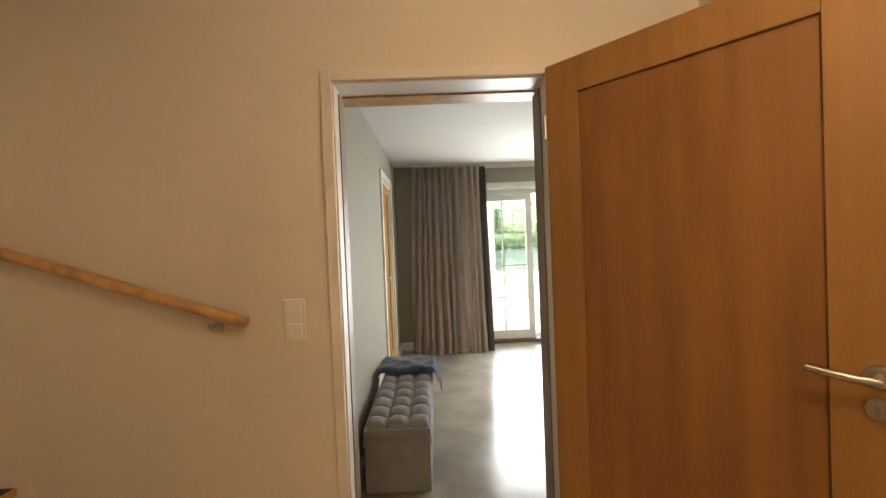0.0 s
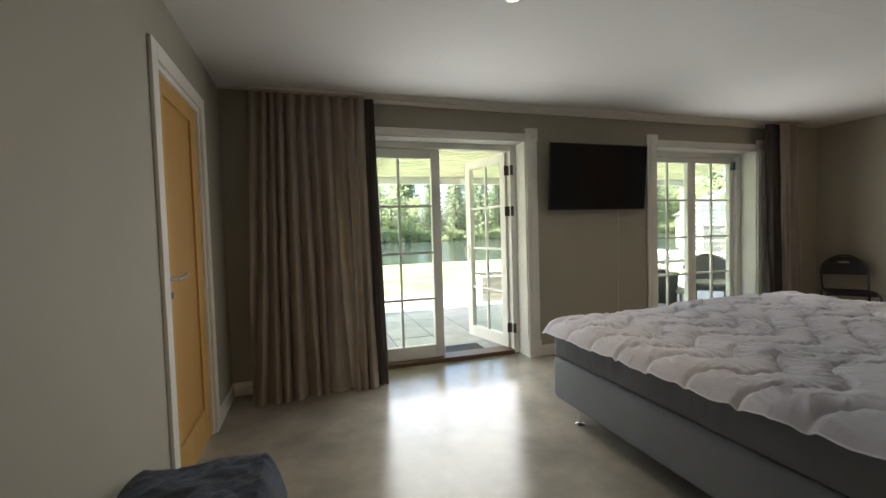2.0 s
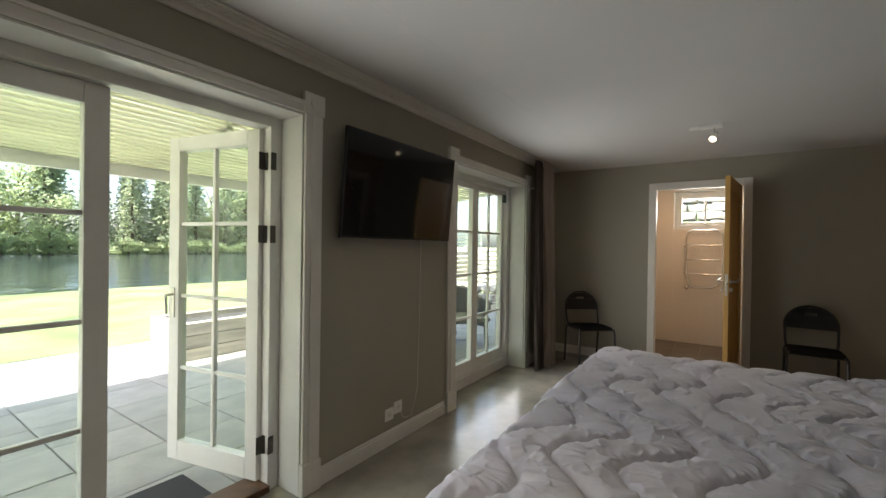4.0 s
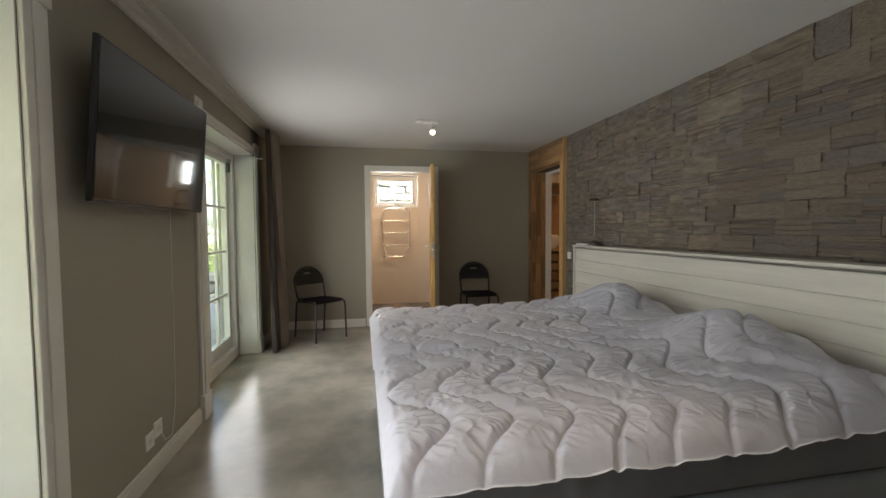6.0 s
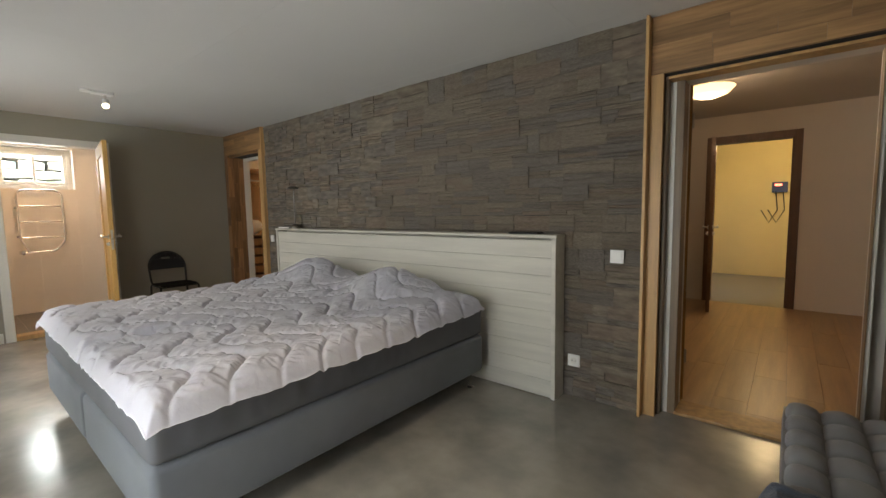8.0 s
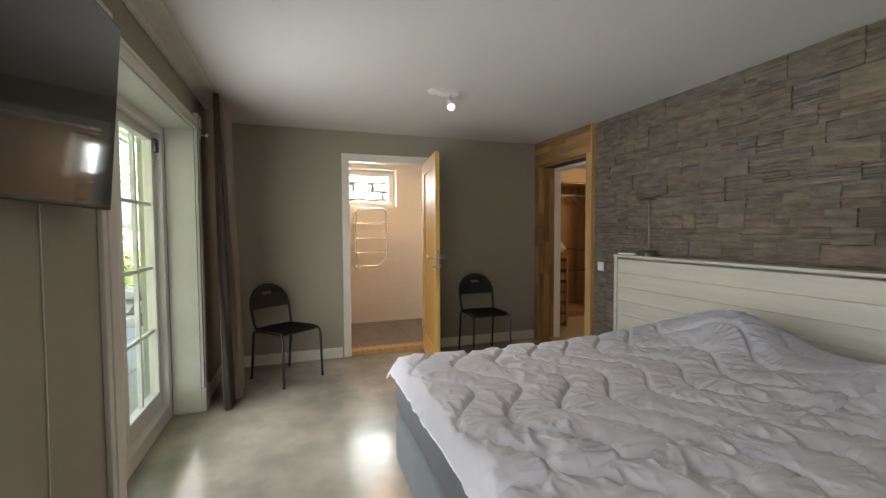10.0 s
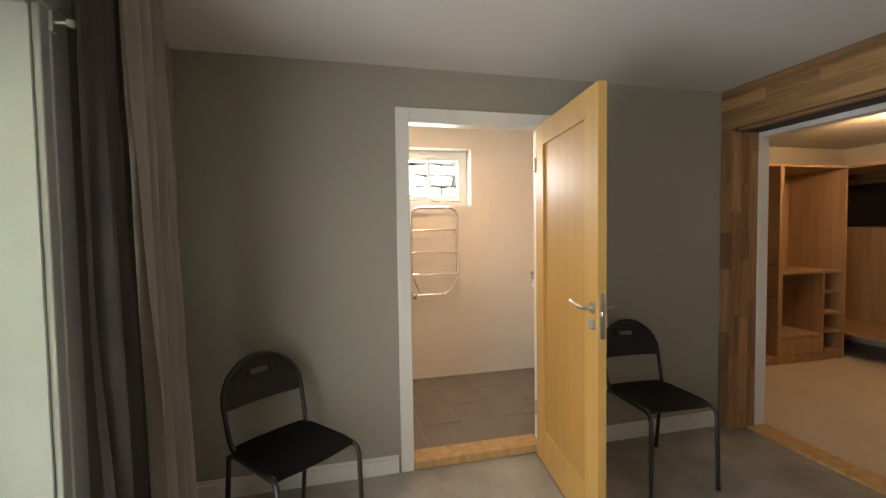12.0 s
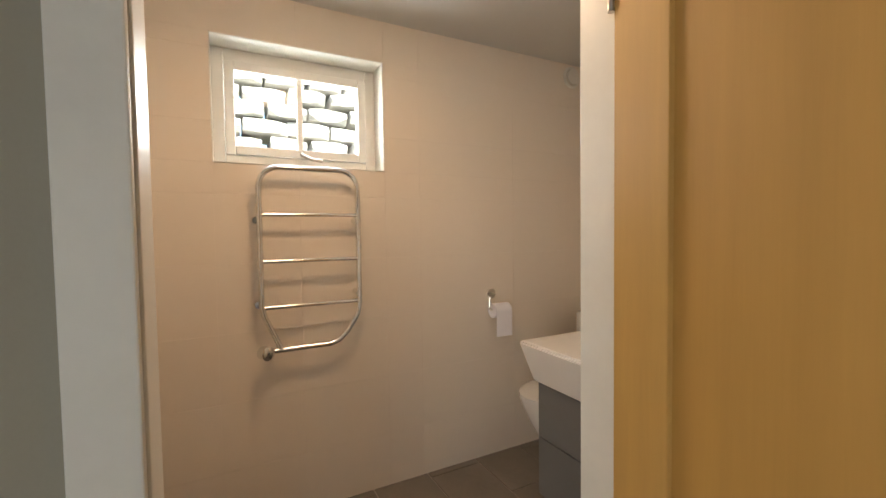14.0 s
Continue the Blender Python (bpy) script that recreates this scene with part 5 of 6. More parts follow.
def chair(at, turn, label):
    ob = thing("stacking_chair", at, label, "chair", turn, group="black tube chairs by the far wall")
    r, legs = 0.0115, {}
    for s in (-1, 1):
        fr = [(s * 0.205, 0.235, 0), (s * 0.20, 0.225, 0.40), (s * 0.198, 0.212, 0.432), (s * 0.195, 0.185, 0.446), (s * 0.185, -0.13, 0.432), (s * 0.183, -0.165, 0.447), (s * 0.190, -0.185, 0.49), (s * 0.196, -0.225, 0.64)]
        legs[s, 1] = part("front_leg", tube(fr, r, 10), BLACKTUBE, ob, "", True)
        legs[s, -1] = part("rear_leg", tube([(s * 0.198, -0.235, 0), (s * 0.196, -0.20, 0.30), (s * 0.196, -0.185, 0.425), (s * 0.194, -0.16, 0.432)], r, 10), BLACKTUBE, ob, "", True)
    hoop = [(0.196 * math.cos(radians(a)), -0.225 - 0.05 * math.sin(radians(a)), 0.64 + 0.185 * math.sin(radians(a))) for a in range(0, 181, 12)]
    part("back_hoop", tube(hoop, r, 10), BLACKTUBE, ob, "", True)
    part("cross_bar", tube([(-0.19, 0.17, 0.434), (0.19, 0.17, 0.434)], 0.009, 8), BLACKTUBE, ob, "", True)
    part("cross_bar", tube([(-0.19, -0.15, 0.426), (0.19, -0.15, 0.426)], 0.009, 8), BLACKTUBE, ob, "", True)
    def st(u, v):
        a, b = 2 * u - 1, 2 * v - 1
        wv = 1 - 0.10 * max(0, abs(b) - 0.7) / 0.3
        return Vector((a * 0.198 * wv, 0.005 + b * 0.215 * (1 - 0.06 * a * a), 0.452 + 0.012 * v - 0.014 * (1 - a * a) * (1 - b * b) - 0.014 * max(0, b - 0.8) / 0.2))
    bm = sheet(16, 16, st)
    bmesh.ops.solidify(bm, geom=bm.faces[:], thickness=-0.014)
    part("seat", bm, BLACKSEAT, ob, "black moulded seat", True)
    bm = bmesh.new()
    n = 24
    def edge(z, lo):
        return 0.190 if z <= 0.64 else 0.190 * math.sqrt(max(0.0, 1 - ((z - 0.64) / 0.180) ** 2))
    zs = [0.612, 0.64, 0.68, 0.71, 0.735, 0.76, 0.775]
    def strip(z0, z1, x0f, x1f):
        for q in range(12):
            vs = []
            for x, z in ((q / 12, z0), ((q + 1) / 12, z0), ((q + 1) / 12, z1), (q / 12, z1)):
                xx = x0f(z) + (x1f(z) - x0f(z)) * x
                t = (z - 0.49) / 0.33
                vs.append(bm.verts.new((xx, -0.19 - 0.085 * t - 0.03 * (1 - (xx / 0.190) ** 2) * 0.6, z)))
            bm.faces.new(vs)
    for z0, z1 in zip(zs, zs[1:]):
        if z0 in (0.735,):
            strip(z0, z1, lambda z: -edge(z, 0), lambda z: -0.048)
            strip(z0, z1, lambda z: 0.048, lambda z: edge(z, 0))
        else:
            strip(z0, z1, lambda z: -edge(z, 0), lambda z: edge(z, 0))
    strip(0.775, 0.808, lambda z: -edge(z, 0), lambda z: edge(z, 0))
    bmesh.ops.remove_doubles(bm, verts=bm.verts[:], dist=0.0008)
    bmesh.ops.solidify(bm, geom=bm.faces[:], thickness=0.010)
    part("backrest", bm, BLACKSEAT, ob, "black backrest with a grip slot", True)
    for s in (-1, 1):
        for y in (0.235, -0.235):
            part("foot_cap", tube([(s * (0.205 if y > 0 else 0.198), y, 0), (s * (0.205 if y > 0 else 0.198), y, 0.02)], 0.0135, 10), BLACKPLASTIC, legs[s, 1 if y > 0 else -1], "black plastic cap", True)
    return ob


chair((6.13, 2.828, 0), 128, "black tube chair with a grip slot, beside the curtain")
chair((6.195, 0.845, 0), 88, "black tube chair with a grip slot, behind the open door")


# ceiling spotlights
def ceiling_spot(at, aim, turn, energy):
    ob = thing("ceiling_spotlight", at, "small white ceiling spotlight with a tilted lit head", "spotlight", turn, group="bedroom spotlights")
    part("ceiling_plate", slab(-0.075, 0.075, -0.04, 0.04, -0.022, 0, 0.004), PLASTIC, ob)
    part("junction_disc", tube([(-0.11, 0, 0), (-0.11, 0, -0.014)], 0.045, 20), PLASTIC, ob, "", True)
    stem = part("stem", tube([(0.02, 0, -0.02), (0.02, 0, -0.065)], 0.009, 10), CHROME, ob, "", True)
    d = Vector(aim).normalized()
    c = Vector((0.02, 0, -0.085))
    part("knuckle", lathe([(0.0001, -0.016), (0.012, -0.01), (0.016, 0), (0.012, 0.01), (0.0001, 0.016)], 14, at=(0.02, 0, -0.07)), CHROME, stem, "", True)
    head = part("head", tube([c - d * 0.035, c - d * 0.03, c + d * 0.03, c + d * 0.05], [0.012, 0.026, 0.029, 0.030], 18), PLASTIC, ob, "white metal head", True)
    part("bulb", tube([c + d * 0.0505, c + d * 0.053], 0.024, 18), WARMGLOW, head, "glowing bulb", True)
    p = ob.matrix_world @ (c + d * 0.06)
    q = ob.matrix_world @ (c + d * 1.0)
    lamp("spot_light", "SPOT", look(p, q), energy, (1.0, 0.80, 0.55), soft=0.03, cone=radians(80))


ceiling_spot((1.49, 1.53, ROOM_H), (-0.2, 0.1, -1), -90, 5)
ceiling_spot((5.105, 1.63, ROOM_H), (-0.2, -0.75, -0.7), -90, 5)

# switches and sockets
wall_switch((5.41, -0.028, 0.97), 180, 1, "white light switch on the slate wall")
wall_switch((1.258, -0.028, 0.973), 180, 1, "white dimmer switch on the slate wall")
wall_switch((1.525, -0.028, 0.255), 180, 1, "white socket low on the slate wall", True)
wall_switch((3.29, 3.40, 0.21), 0, 1, "white wall socket under the television", True)
wall_switch((3.38, 3.40, 0.235), 0, 1, "white aerial socket under the television", True)
cb = solid("television_cable", tube([(3.62, 3.397, 1.40), (3.615, 3.397, 0.8), (3.60, 3.397, 0.30), (3.52, 3.386, 0.13), (3.42, 3.38, 0.15), (3.39, 3.384, 0.21)], 0.0022, 6), WHITE, "thin cable down the wall to the sockets", "cable", "", True)

dl = thing("reading_lamp", (4.76, 0.05, HZ), "small brushed steel reading lamp on the headboard", "lamp")
part("base", lathe([(0.056, 0), (0.056, 0.010), (0.048, 0.030), (0.028, 0.044), (0.008, 0.05)], 24), LAMPSTEEL, dl, "", True)
part("stem", tube([(0, 0, 0.045), (0, 0, 0.452)], 0.0065, 10), LAMPSTEEL, dl, "", True)
part("head", lathe([(0.0001, 0.028), (0.03, 0.024), (0.055, 0.012), (0.062, 0.0), (0.056, 0.0), (0.03, 0.016), (0.0001, 0.018)], 24, at=(0.03, 0, 0.448)), LAMPSTEEL, dl, "low domed steel shade", True)
part("cable", tube([(0.05, -0.01, 0.01), (0.20, -0.05, 0.006), (0.29, -0.06, -0.02), (0.31, -0.06, -0.3), (0.33, -0.062, -0.75)], 0.0035, 6), BLACKPLASTIC, dl, "thin black cable", True)
rc = thing("remote_control", (5.0, 0.04, HZ), "pale remote control lying on the headboard", "remote control", 20)
case = part("case", slab(-0.075, 0.075, -0.02, 0.02, 0, 0.016, 0.004), PLASTIC, rc)
part("keypad", slab(-0.05, 0.05, -0.013, 0.013, 0.016, 0.018), GREYFLOOR, case, "grey key field")
tb = thing("tablet", (1.86, 0.03, HZ), "black tablet lying on the headboard", "tablet", 4)
body = part("body", slab(-0.11, 0.11, -0.05, 0.05, 0, 0.014, 0.005), BLACKPLASTIC, tb)
part("screen", slab(-0.1, 0.1, -0.042, 0.042, 0.014, 0.0152), SCREEN, body, "dark glass screen")

# ---- slate cladding ----
sw = thing("slate_cladding", (0, 0, 0), "rough grey-brown split slate cladding", "wall cladding", kind="structure")
rnd = random.Random(11)
stone_meshes = []
for k in range(14):
    r2 = random.Random(100 + k)
    bm = bmesh.new()
    nx, nz = 3, 5
    grid, step = {}, [r2.uniform(-0.26, 0.26) for _ in range(nz + 1)]
    for i in range(nx + 1):
        for j in range(nz + 1):
            x, z = -0.5 + i / nx, -0.5 + j / nz
            jx = 0 if i in (0, nx) else r2.uniform(-0.06, 0.06)
            d = 0.5 + step[j] + r2.uniform(-0.12, 0.12)
            grid[i, j] = bm.verts.new((x + jx + (r2.uniform(-0.012, 0.012) if i in (0, nx) else 0), d, z + (r2.uniform(-0.03, 0.03) if j in (0, nz) else r2.uniform(-0.05, 0.05))))
    back = {}
    for i in range(nx + 1):
        for j in range(nz + 1):
            if i in (0, nx) or j in (0, nz):
                back[i, j] = bm.verts.new((grid[i, j].co.x, -1.2, grid[i, j].co.z))
    for i in range(nx):
        for j in range(nz):
            bm.faces.new((grid[i, j], grid[i + 1, j], grid[i + 1, j + 1], grid[i, j + 1]))
        for j in (0, nz):
            bm.faces.new((grid[i, j], grid[i + 1, j], back[i + 1, j], back[i, j]))
    for j in range(nz):
        for i in (0, nx):
            bm.faces.new((grid[i, j], grid[i, j + 1], back[i, j + 1], back[i, j]))
    stone_meshes.append(mesh_of("stone", bm, STONE))
laid = []
z = 0.0
while z < ROOM_H - 0.004:
    big = rnd.uniform(0.09, 0.15)
    if ROOM_H - z - big < 0.09:
        big = ROOM_H - z
    x = 1.118
    while x < 5.52 - 0.002:
        w = rnd.uniform(0.14, 0.36)
        if 5.52 - x - w < 0.15:
            w = 5.52 - x
        if not (z + big < 1.06 and x > 1.66 and x + w < 5.02):
            # a block is one thick stone or a stack of two or three thinner ones
            n, lo = rnd.choice((1, 2, 2, 3, 3)), z
            face, gap = rnd.uniform(-0.005, 0.005), rnd.choice((0.0010, 0.0012, 0.002, 0.0035))
            for q in range(n):
                hi = z + big if q == n - 1 else lo + big / n * rnd.uniform(0.7, 1.3)
                cut = x + w * rnd.uniform(0.3, 0.7)
                for a, b in ([(x, x + w)] if w < 0.22 or rnd.random() < 0.55 else [(x, cut), (cut, x + w)]):
                    laid.append((rnd.choice(stone_meshes), Matrix.LocRotScale(((a + b) / 2, -0.046 + face + rnd.uniform(-0.003, 0.003), (lo + hi) / 2), None,
                                                                              (b - a - gap, 0.017, hi - lo - (gap if q == n - 1 else 0.0012)))))
                lo = hi
        x += w
    z += big
laid.sort(key=lambda s: abs(s[1].translation.x - 2.2) + 0.5 * abs(s[1].translation.z - 1.4))
for me, m in laid[:300]:
    part("stone", me, None, sw).matrix_basis = m
verts, faces = [], []
for me, m in laid[300:]:
    k = len(verts)
    verts += [tuple(m @ v.co) for v in me.vertices]
    faces += [tuple(k + i for i in p.vertices) for p in me.polygons]
me = bpy.data.meshes.new("stone_field")
me.from_pydata(verts, [], faces)
me.materials.append(STONEFIELD)
tagged(part("stone_field", me, None, sw), kind="stuff")

# ---- outdoors ----
def ground_z(x, y):
    z = -0.10
    if y > 18:
        z -= 1.5 * min(1, (y - 18) / 8)
    if y > 88:
        z += 1.1 * min(1, (y - 88) / 10)
    return z


xs = [-2500, -600, -200, -80, -40, -20, -10, -5, 0, 5, 10, 20, 40, 80, 200, 600, 2500]
ys = [-2500, -400, -60, -12, 3.0, 8, 14, 18, 20, 22, 24, 26, 40, 70, 86, 88, 90, 94, 98, 130, 400, 2500]
bm = bmesh.new()
g = [[bm.verts.new((x, y, ground_z(x, y))) for y in ys] for x in xs]
for i in range(len(xs) - 1):
    for j in range(len(ys) - 1):
        bm.faces.new((g[i][j], g[i + 1][j], g[i + 1][j + 1], g[i][j + 1]))
bmesh.ops.translate(bm, verts=bm.verts[:], vec=(0, 0, -0.06))
solid("ground", bm, GRASS, "bright green mown lawn running down to a river", "lawn")
bm = bmesh.new()
bm.faces.new([bm.verts.new(p) for p in ((-1500, 19, -0.95), (1500, 19, -0.95), (1500, 96, -0.95), (-1500, 96, -0.95))])
solid("water", bm, WATER, "calm dark river with small ripples", "river")
pv = thing("pavement", (0, 0, 0), "pale square concrete patio slabs with dark joints", "patio", kind="structure")
part("sand_bed", slab(-3.0, 11.0, 3.76, 8.4, -0.25, -0.062), MORTAR, pv)
slab_mesh = mesh_of("paving_slab", slab(-0.246, 0.246, -0.246, 0.246, -0.05, 0.0, 0.004, segs=1), SLAB)
rnd = random.Random(5)
for i in range(28):
    for j in range(9):
        o = part("paving_slab", slab_mesh, None, pv)
        o.matrix_basis = pose(-2.75 + 0.5 * i, 4.02 + 0.5 * j, -0.045 + rnd.uniform(-0.002, 0.002))
mt = solid("door_mat", slab(1.85, 2.35, 3.85, 4.2, -0.044, -0.03, 0.004), MATBLACK, "dark ribbed door mat outside the patio door", "door mat", "")

# slatted patio canopy
cp = thing("patio_canopy", (0, 0, 0), "slatted cream patio canopy on white posts", "canopy")
def canopy_z(y):
    return 2.42 - (y - 3.76) * 0.115
for k in range(27):
    y = 3.80 + 0.10 * k
    part("slat", slab(-2.0, 7.9, y, y + 0.058, canopy_z(y), canopy_z(y) + 0.02), SLATPAINT, cp)
for x in (-1.2, 0.2, 1.6, 3.0, 4.4, 5.8, 7.2):
    bm = slab(x - 0.03, x + 0.03, 3.78, 6.50, 0, 0.12)
    for v in bm.verts:
        v.co.z += canopy_z(v.co.y) + 0.021
    part("rafter", bm, POSTPAINT, cp)
bm = slab(-2.1, 8.0, 3.77, 6.6, 0, 0.03)
for v in bm.verts:
    v.co.z += canopy_z(v.co.y) + 0.142
part("roof_sheet", bm, ROOFSHEET, cp, "milky translucent roof sheet")
part("fascia", slab(-2.1, 8.0, 6.525, 6.545, canopy_z(6.5) - 0.02, canopy_z(6.5) + 0.135, 0.003), POSTPAINT, cp)
part("front_beam", slab(-2.1, 8.0, 6.44, 6.52, canopy_z(6.5) - 0.10, canopy_z(6.5) + 0.02, 0.004), POSTPAINT, cp, "white front beam")
for x in (1.62, -1.5, 4.9, 7.85):
    part("post", slab(x - 0.06, x + 0.06, 6.42, 6.54, -0.045, canopy_z(6.5) - 0.101, 0.005), POSTPAINT, cp, "white timber post")

pl = thing("timber_planter", (0, 0, 0), "weathered timber raised bed on the patio", "planter")
for k in range(3):
    part("sleeper", slab(3.5, 7.0, 6.75, 6.85, -0.045 + 0.15 * k, 0.10 + 0.15 * k, 0.008), GREYWOOD, pl)
    part("sleeper", slab(3.5, 7.0, 7.55, 7.65, -0.045 + 0.15 * k, 0.10 + 0.15 * k, 0.008), GREYWOOD, pl)
    part("end_sleeper", slab(3.5, 3.6, 6.851, 7.549, -0.045 + 0.15 * k, 0.10 + 0.15 * k, 0.008), GREYWOOD, pl)
    part("end_sleeper", slab(6.9, 7.0, 6.851, 7.549, -0.045 + 0.15 * k, 0.10 + 0.15 * k, 0.008), GREYWOOD, pl)
part("soil", slab(3.6, 6.9, 6.85, 7.55, 0.2, 0.33), MORTAR, pl)


def wicker_chair(at, turn):
    ob = thing("wicker_armchair", at, "grey woven wicker garden armchair", "garden chair", turn, group="wicker garden chairs")
    def shell(u, v):
        a = radians(-35 + 250 * u)
        r = 0.31 + 0.03 * v
        top = 0.60 + 0.18 * max(0, math.sin(a - 0.0)) ** 2
        return Vector((r * math.cos(a), r * 0.95 * math.sin(a), 0.22 + (top - 0.22) * v))
    bm = sheet(40, 16, shell)
    bmesh.ops.solidify(bm, geom=bm.faces[:], thickness=0.03)
    part("shell", bm, WICKER, ob, "", True)
    part("seat", soft_box(-0.29, 0.29, -0.30, 0.24, 0.34, 0.42, 0.03, 1), WICKER, ob, "", True)
    part("rim", tube([shell(k / 40, 1.0) + Vector((0, 0, 0.01)) for k in range(41)], 0.022, 8), WICKER, ob, "", True)
    for x in (-0.24, 0.24):
        for y in (-0.24, 0.22):
            part("leg", tube([(x, y, 0), (x * 0.95, y * 0.95, 0.36)], 0.022, 8), WICKER, ob, "", True)
    return ob


w1 = wicker_chair((5.25, 4.55, -0.045), 60)
copy_thing(w1, pose(6.35, 4.65, -0.045, 0, 0, -40))
copy_thing(w1, pose(5.5, 5.95, -0.045, 0, 0, 150))
gt = thing("garden_table", (5.85, 5.3, -0.045), "square pale garden table among the chairs", "garden table")
part("tabletop", slab(-0.45, 0.45, -0.45, 0.45, 0.70, 0.74, 0.006), PLASTIC, gt)
for x in (-0.4, 0.4):
    for y in (-0.4, 0.4):
        part("leg", slab(x - 0.025, x + 0.025, y - 0.025, y + 0.025, 0, 0.70, 0.003), POSTPAINT, gt)

# low fieldstone wall and board fences to the east
fw = thing("stone_retaining_wall", (0, 0, 0), "low dry fieldstone wall along the patio", "stone wall")
rnd = random.Random(8)
rock_meshes = []
for k in range(6):
    bm = bmesh.new()
    bmesh.ops.create_icosphere(bm, subdivisions=2, radius=0.5)
    for v in bm.verts:
        v.co *= 1 + 0.22 * noise.noise(v.co * 2.5 + Vector((k * 7, 0, 0)))
        v.co = Vector([max(-0.42, min(0.42, c)) for c in v.co])
    rock_meshes.append(mesh_of("rock", bm, FIELDSTONE))
for k in range(26):
    for j in range(3):
        o = part("rock", rnd.choice(rock_meshes), None, fw)
        o.matrix_basis = Matrix.LocRotScale((9.2 + 0.05 * k + rnd.uniform(-0.05, 0.05), 4.0 + 0.25 * k + 0.1 * (j % 2), 0.02 + 0.2 * j), Euler((0, 0, rnd.uniform(-0.4, 0.4) + 1.4)), (rnd.uniform(0.28, 0.40), 0.34, rnd.uniform(0.22, 0.27)))


def board_fence(at, turn, n, length, label, paint=GREYWOOD):
    ob = thing("board_fence", at, label, "fence", turn, group="board fences")
    for k in range(n):
        part("board", slab(0, length, -0.012, 0.012, 0.12 + 0.15 * k, 0.235 + 0.15 * k, 0.003), paint, ob)
    for k in range(int(length / 1.8) + 1):
        part("post", slab(1.8 * k, 1.8 * k + 0.09, 0.013, 0.10, -0.16, 0.15 * n + 0.15, 0.004), GREYWOOD, ob)
    return ob


board_fence((10.8, 8.6, -0.1), 4, 8, 5.4, "pale weathered horizontal board fence")
board_fence((13.0, 5.6, -0.1), 75, 9, 5.4, "weathered slatted fence above the stone wall")
board_fence((13.4, 11.4, -0.1), 6, 14, 7.2, "tall pale slatted fence beside the lawn", FENCEPAINT)
shed = thing("garden_shed", (21.5, 16.6, -0.16), "small white boarded shed with a gable roof", "shed", -38)
bm = bmesh.new()
prof = [(-1.6, 0), (1.6, 0), (1.6, 2.0), (0, 3.1), (-1.6, 2.0)]
a = [bm.verts.new((x, 0, z)) for x, z in prof]
b = [bm.verts.new((x, 4, z)) for x, z in prof]
bm.faces.new(a), bm.faces.new(b[::-1])
for k in range(5):
    bm.faces.new((a[k], a[(k + 1) % 5], b[(k + 1) % 5], b[k]))
part("wall", bm, FACADE, shed)
for s in (-1, 1):
    bm = slab(0, 2.15, -0.3, 4.3, 0, 0.06)
    bmesh.ops.rotate(bm, verts=bm.verts[:], cent=(0, 0, 0), matrix=Matrix.Rotation(radians(34.5), 3, "Y"))
    if s < 0:
        bmesh.ops.scale(bm, verts=bm.verts[:], vec=(-1, 1, 1))
    bmesh.ops.translate(bm, verts=bm.verts[:], vec=(0, 0, 3.12))
    part("roof", bm, ROOFFELT, shed)
    bm = slab(0, 2.2, -0.36, -0.30, -0.12, 0.10)
    bmesh.ops.rotate(bm, verts=bm.verts[:], cent=(0, 0, 0), matrix=Matrix.Rotation(radians(34.5), 3, "Y"))
    if s < 0:
        bmesh.ops.scale(bm, verts=bm.verts[:], vec=(-1, 1, 1))
    bmesh.ops.translate(bm, verts=bm.verts[:], vec=(0, 0, 3.12))
    part("bargeboard", bm, POSTPAINT, shed, "white bargeboard")


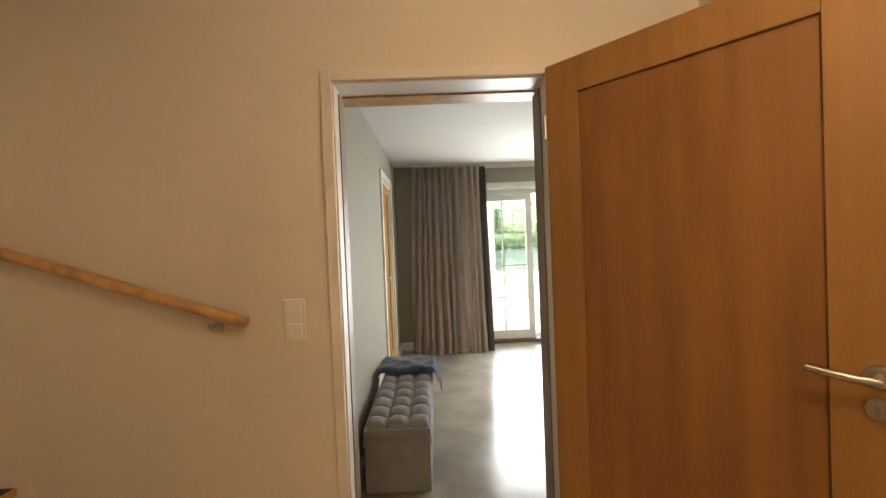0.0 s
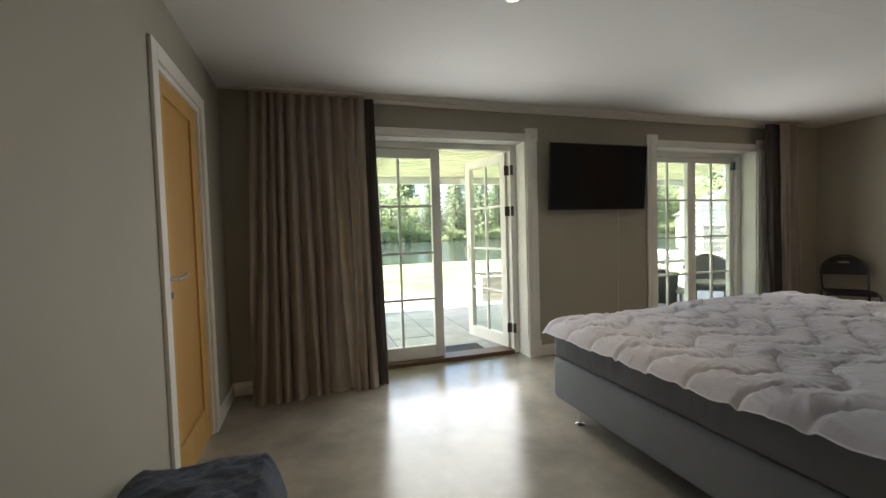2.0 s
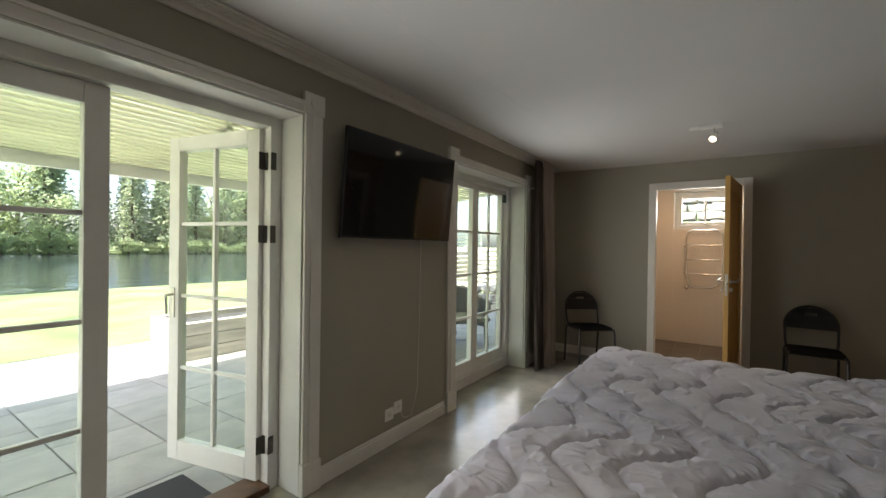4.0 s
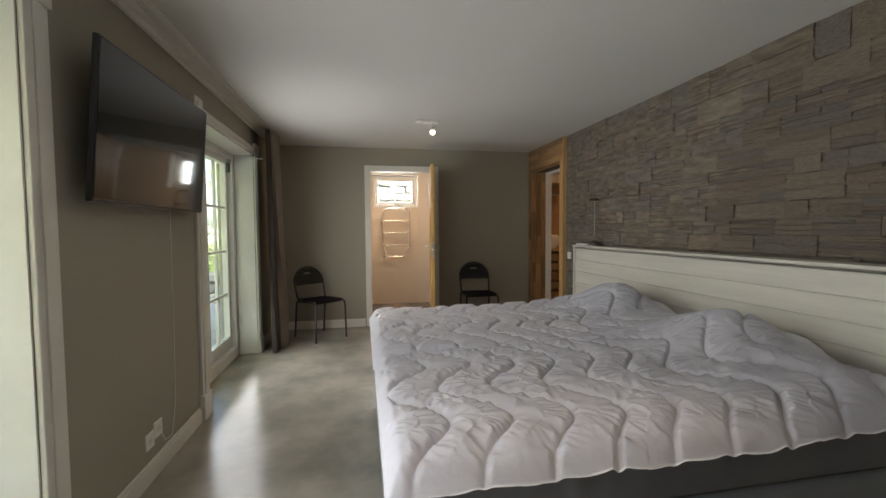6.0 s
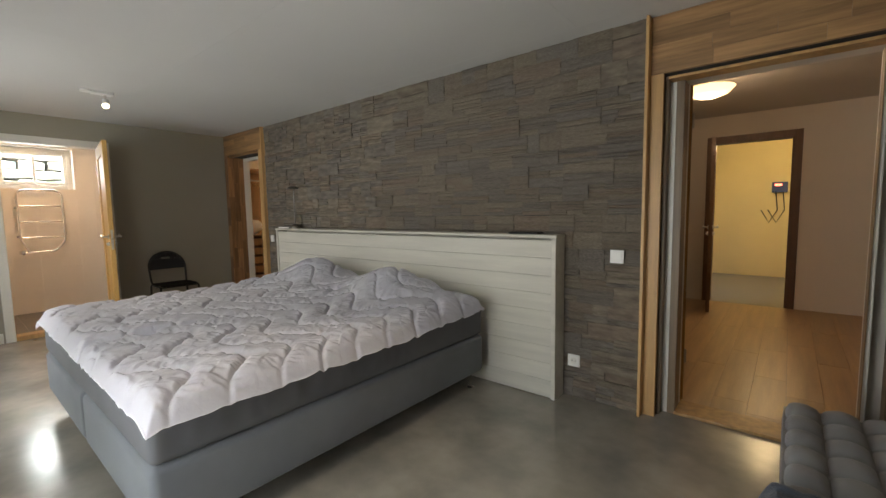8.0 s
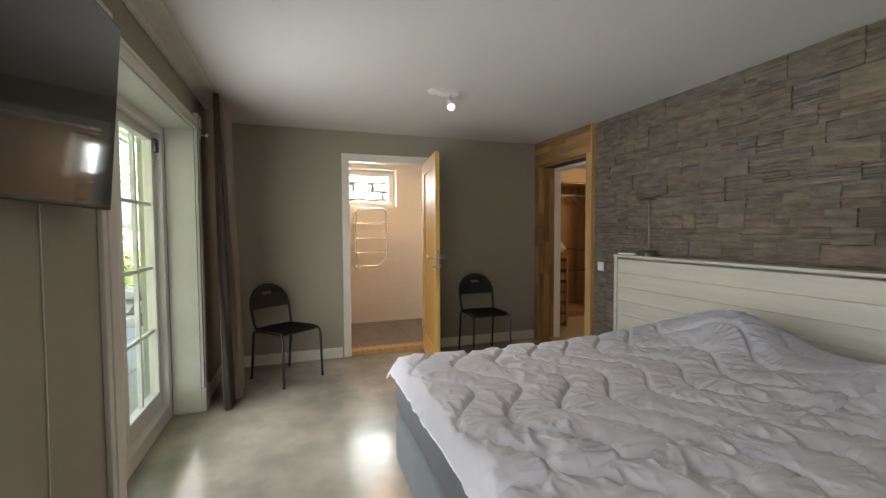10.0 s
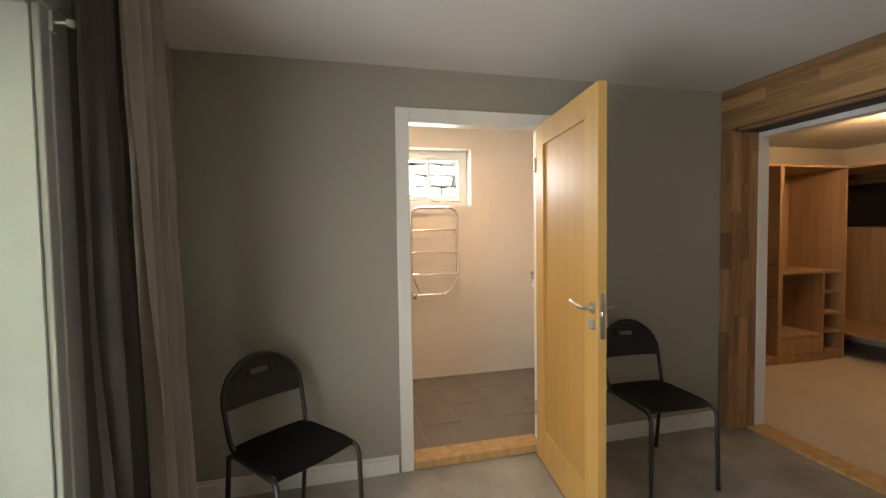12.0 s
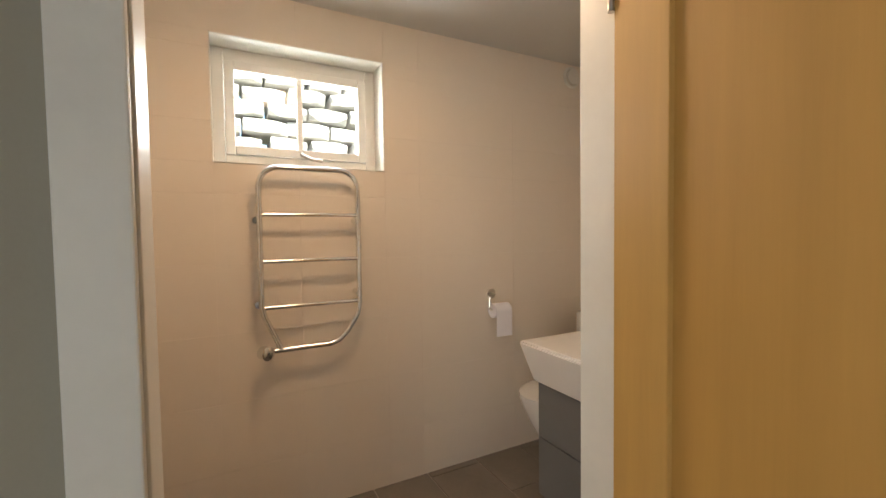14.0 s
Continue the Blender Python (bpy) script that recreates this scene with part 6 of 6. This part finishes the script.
# trees
def tree_meshes(kind, seed):
    rnd = random.Random(seed)
    trunk, crown = bmesh.new(), bmesh.new()
    if kind == "spruce":
        H = 14
        tube([(0, 0, -0.5), (0.05, 0, H * 0.5), (0, 0.05, H * 0.97)], [0.22, 0.13, 0.02], 8, trunk)
        spots = []
        for k in range(30):
            z = 1.2 + (H - 1.4) * k / 30
            R = 2.6 * (1 - z / H) ** 0.85 + 0.15
            for q in range(7):
                a = q * 0.9 + k * 1.7 + rnd.uniform(-0.3, 0.3)
                rr = R * rnd.uniform(0.7, 1.1)
                tube([(0, 0, z), (rr * 0.9 * math.cos(a), rr * 0.9 * math.sin(a), z - 0.25 * rr)], [0.035, 0.008], 4, trunk)
                for s in range(9):
                    f = rnd.uniform(0.2, 1.0)
                    spots.append((rr * f * math.cos(a) + rnd.uniform(-.18, .18), rr * f * math.sin(a) + rnd.uniform(-.18, .18), z - 0.28 * rr * f + rnd.uniform(-.15, .08), 0.25))
    else:
        H = 9 if kind == "broad" else 1.7
        w = 3.0 if kind == "broad" else 1.0
        base = H * 0.12
        tube([(0, 0, -0.4), (0.1, 0, base), (0, 0.1, H * 0.8)], [0.17 * w / 2, 0.13 * w / 2, 0.02], 8, trunk)
        spots = []
        for k in range(26):
            a, z = k * 2.4, base + (H * 0.72) * rnd.random()
            R = w * rnd.uniform(0.45, 1.0) * math.sqrt(max(0.08, 1 - ((z - H * 0.55) / (H * 0.5)) ** 2))
            tip = Vector((R * math.cos(a), R * math.sin(a), z + 0.1 * H))
            tube([(0, 0, max(base * 0.7, z - 0.12 * H)), tip * 0.5 + Vector((0, 0, z * 0.5)), tip], [0.05 * w / 2, 0.03 * w / 2, 0.008], 4, trunk)
            for s in range(64):
                d = Vector((rnd.gauss(0, 1), rnd.gauss(0, 1), rnd.gauss(0, 0.8))) * (0.21 * w)
                spots.append((tip.x + d.x, tip.y + d.y, max(0.1, tip.z + d.z), 0.24 * (w / 3) ** 0.8))
    verts, faces = [], []
    for x, y, z, s in spots:
        m = Euler((rnd.uniform(-0.9, 0.9), rnd.uniform(-0.9, 0.9), rnd.uniform(0, 6.28))).to_matrix()
        i = len(verts)
        s *= rnd.uniform(0.7, 1.3)
        for p in ((-s, 0, 0), (0, -s * 0.55, 0.06 * s), (s, 0, 0), (0, s * 0.55, 0.06 * s)):
            verts.append(tuple(Vector((x, y, z)) + m @ Vector(p)))
        faces.append((i, i + 1, i + 2, i + 3))
    me = bpy.data.meshes.new("crown")
    me.from_pydata(verts, [], faces)
    me.materials.append(NEEDLE if kind == "spruce" else LEAF)
    return mesh_of("trunk", trunk, BARK), me


TREES = {k: tree_meshes(*k) for k in (("spruce", 1), ("spruce", 2), ("broad", 3), ("broad", 4), ("bush", 5))}


def tree(kind, x, y, size, turn, label, z=None):
    tm, cm = TREES[kind]
    name = {"spruce": "spruce_tree", "broad": "birch_tree", "bush": "bush"}[kind[0]]
    ob = thing(name, (x, y, (ground_z(x, y) - 0.06) if z is None else z), label, "bush" if kind[0] == "bush" else "tree", turn, group="garden bushes" if kind[0] == "bush" else "trees along the river")
    ob.scale = (size, size, size)
    part("trunk", tm, None, ob)
    part("crown", cm, None, ob)
    return ob


rnd = random.Random(31)
kinds = list(TREES)
for k in range(90):
    x = -50 + 2.0 * k + rnd.uniform(-1.2, 1.2)
    kd = kinds[rnd.choice((0, 1, 0, 1, 2, 3))]
    tree(kd, x, 95 + 6 * (k % 3) + rnd.uniform(-1, 3), rnd.uniform(0.95, 1.75) * (1.1 if kd[0] == "spruce" else 1.15), rnd.uniform(0, 360),
         "tall dark spruce on the far river bank" if kd[0] == "spruce" else "leafy green tree on the far river bank")
for x, y, kd, s in ((34, 11, kinds[3], 0.7), (30, 7, kinds[2], 0.55), (33, 4, kinds[3], 0.7), (38, 30, kinds[2], 1.0),
                    (34, -4, kinds[2], 0.8), (-9, 26, kinds[3], 0.9), (-15, 21, kinds[2], 0.9)):
    tree(kd, x, y, s, x * 40, "leafy green garden tree behind the fence")
for k in range(60):
    tree(kinds[4], -38 + 2.6 * k + rnd.uniform(-0.8, 0.8), 92.5 + rnd.uniform(0, 2), rnd.uniform(1.2, 2.0), k * 53, "low green bush on the far river bank")
for x, y, s in ((11.6, 4.6, 1.0), (12.4, 6.0, 1.1), (14.4, 7.4, 1.2), (16, 4.5, 1.3), (12.8, 3.4, 1.2)):
    tree(kinds[4], x, y, 0.7 * s, x * 77, "rounded green bush behind the stone wall")

# slope of rock outside the bathroom window
ledge_meshes = []
for k in range(6):
    bm = bmesh.new()
    bmesh.ops.create_icosphere(bm, subdivisions=2, radius=0.78)
    for v in bm.verts:
        v.co *= 1 + 0.16 * noise.noise(v.co * 2.1 + Vector((k * 5, 3, 0)))
        v.co = Vector([max(-0.47, min(0.47, c)) for c in v.co])
    ledge_meshes.append(mesh_of("rock", bm, LEDGESTONE))
bk = thing("bank_stone_wall", (0, 0, 0), "rough stone bank close outside the bathroom window", "stone wall")
rnd = random.Random(77)
for i in range(12):
    for j in range(24):
        o = part("rock", rnd.choice(ledge_meshes), None, bk)
        o.matrix_basis = Matrix.LocRotScale((9.7 + 0.03 * j + rnd.uniform(-0.05, 0.05), -0.4 + 0.36 * i + 0.18 * (j % 2), 0.1 + 0.155 * j), Euler((rnd.uniform(-0.06, 0.06), rnd.uniform(-0.06, 0.06), 1.57)), (rnd.uniform(0.30, 0.40), 0.5, rnd.uniform(0.13, 0.16)))
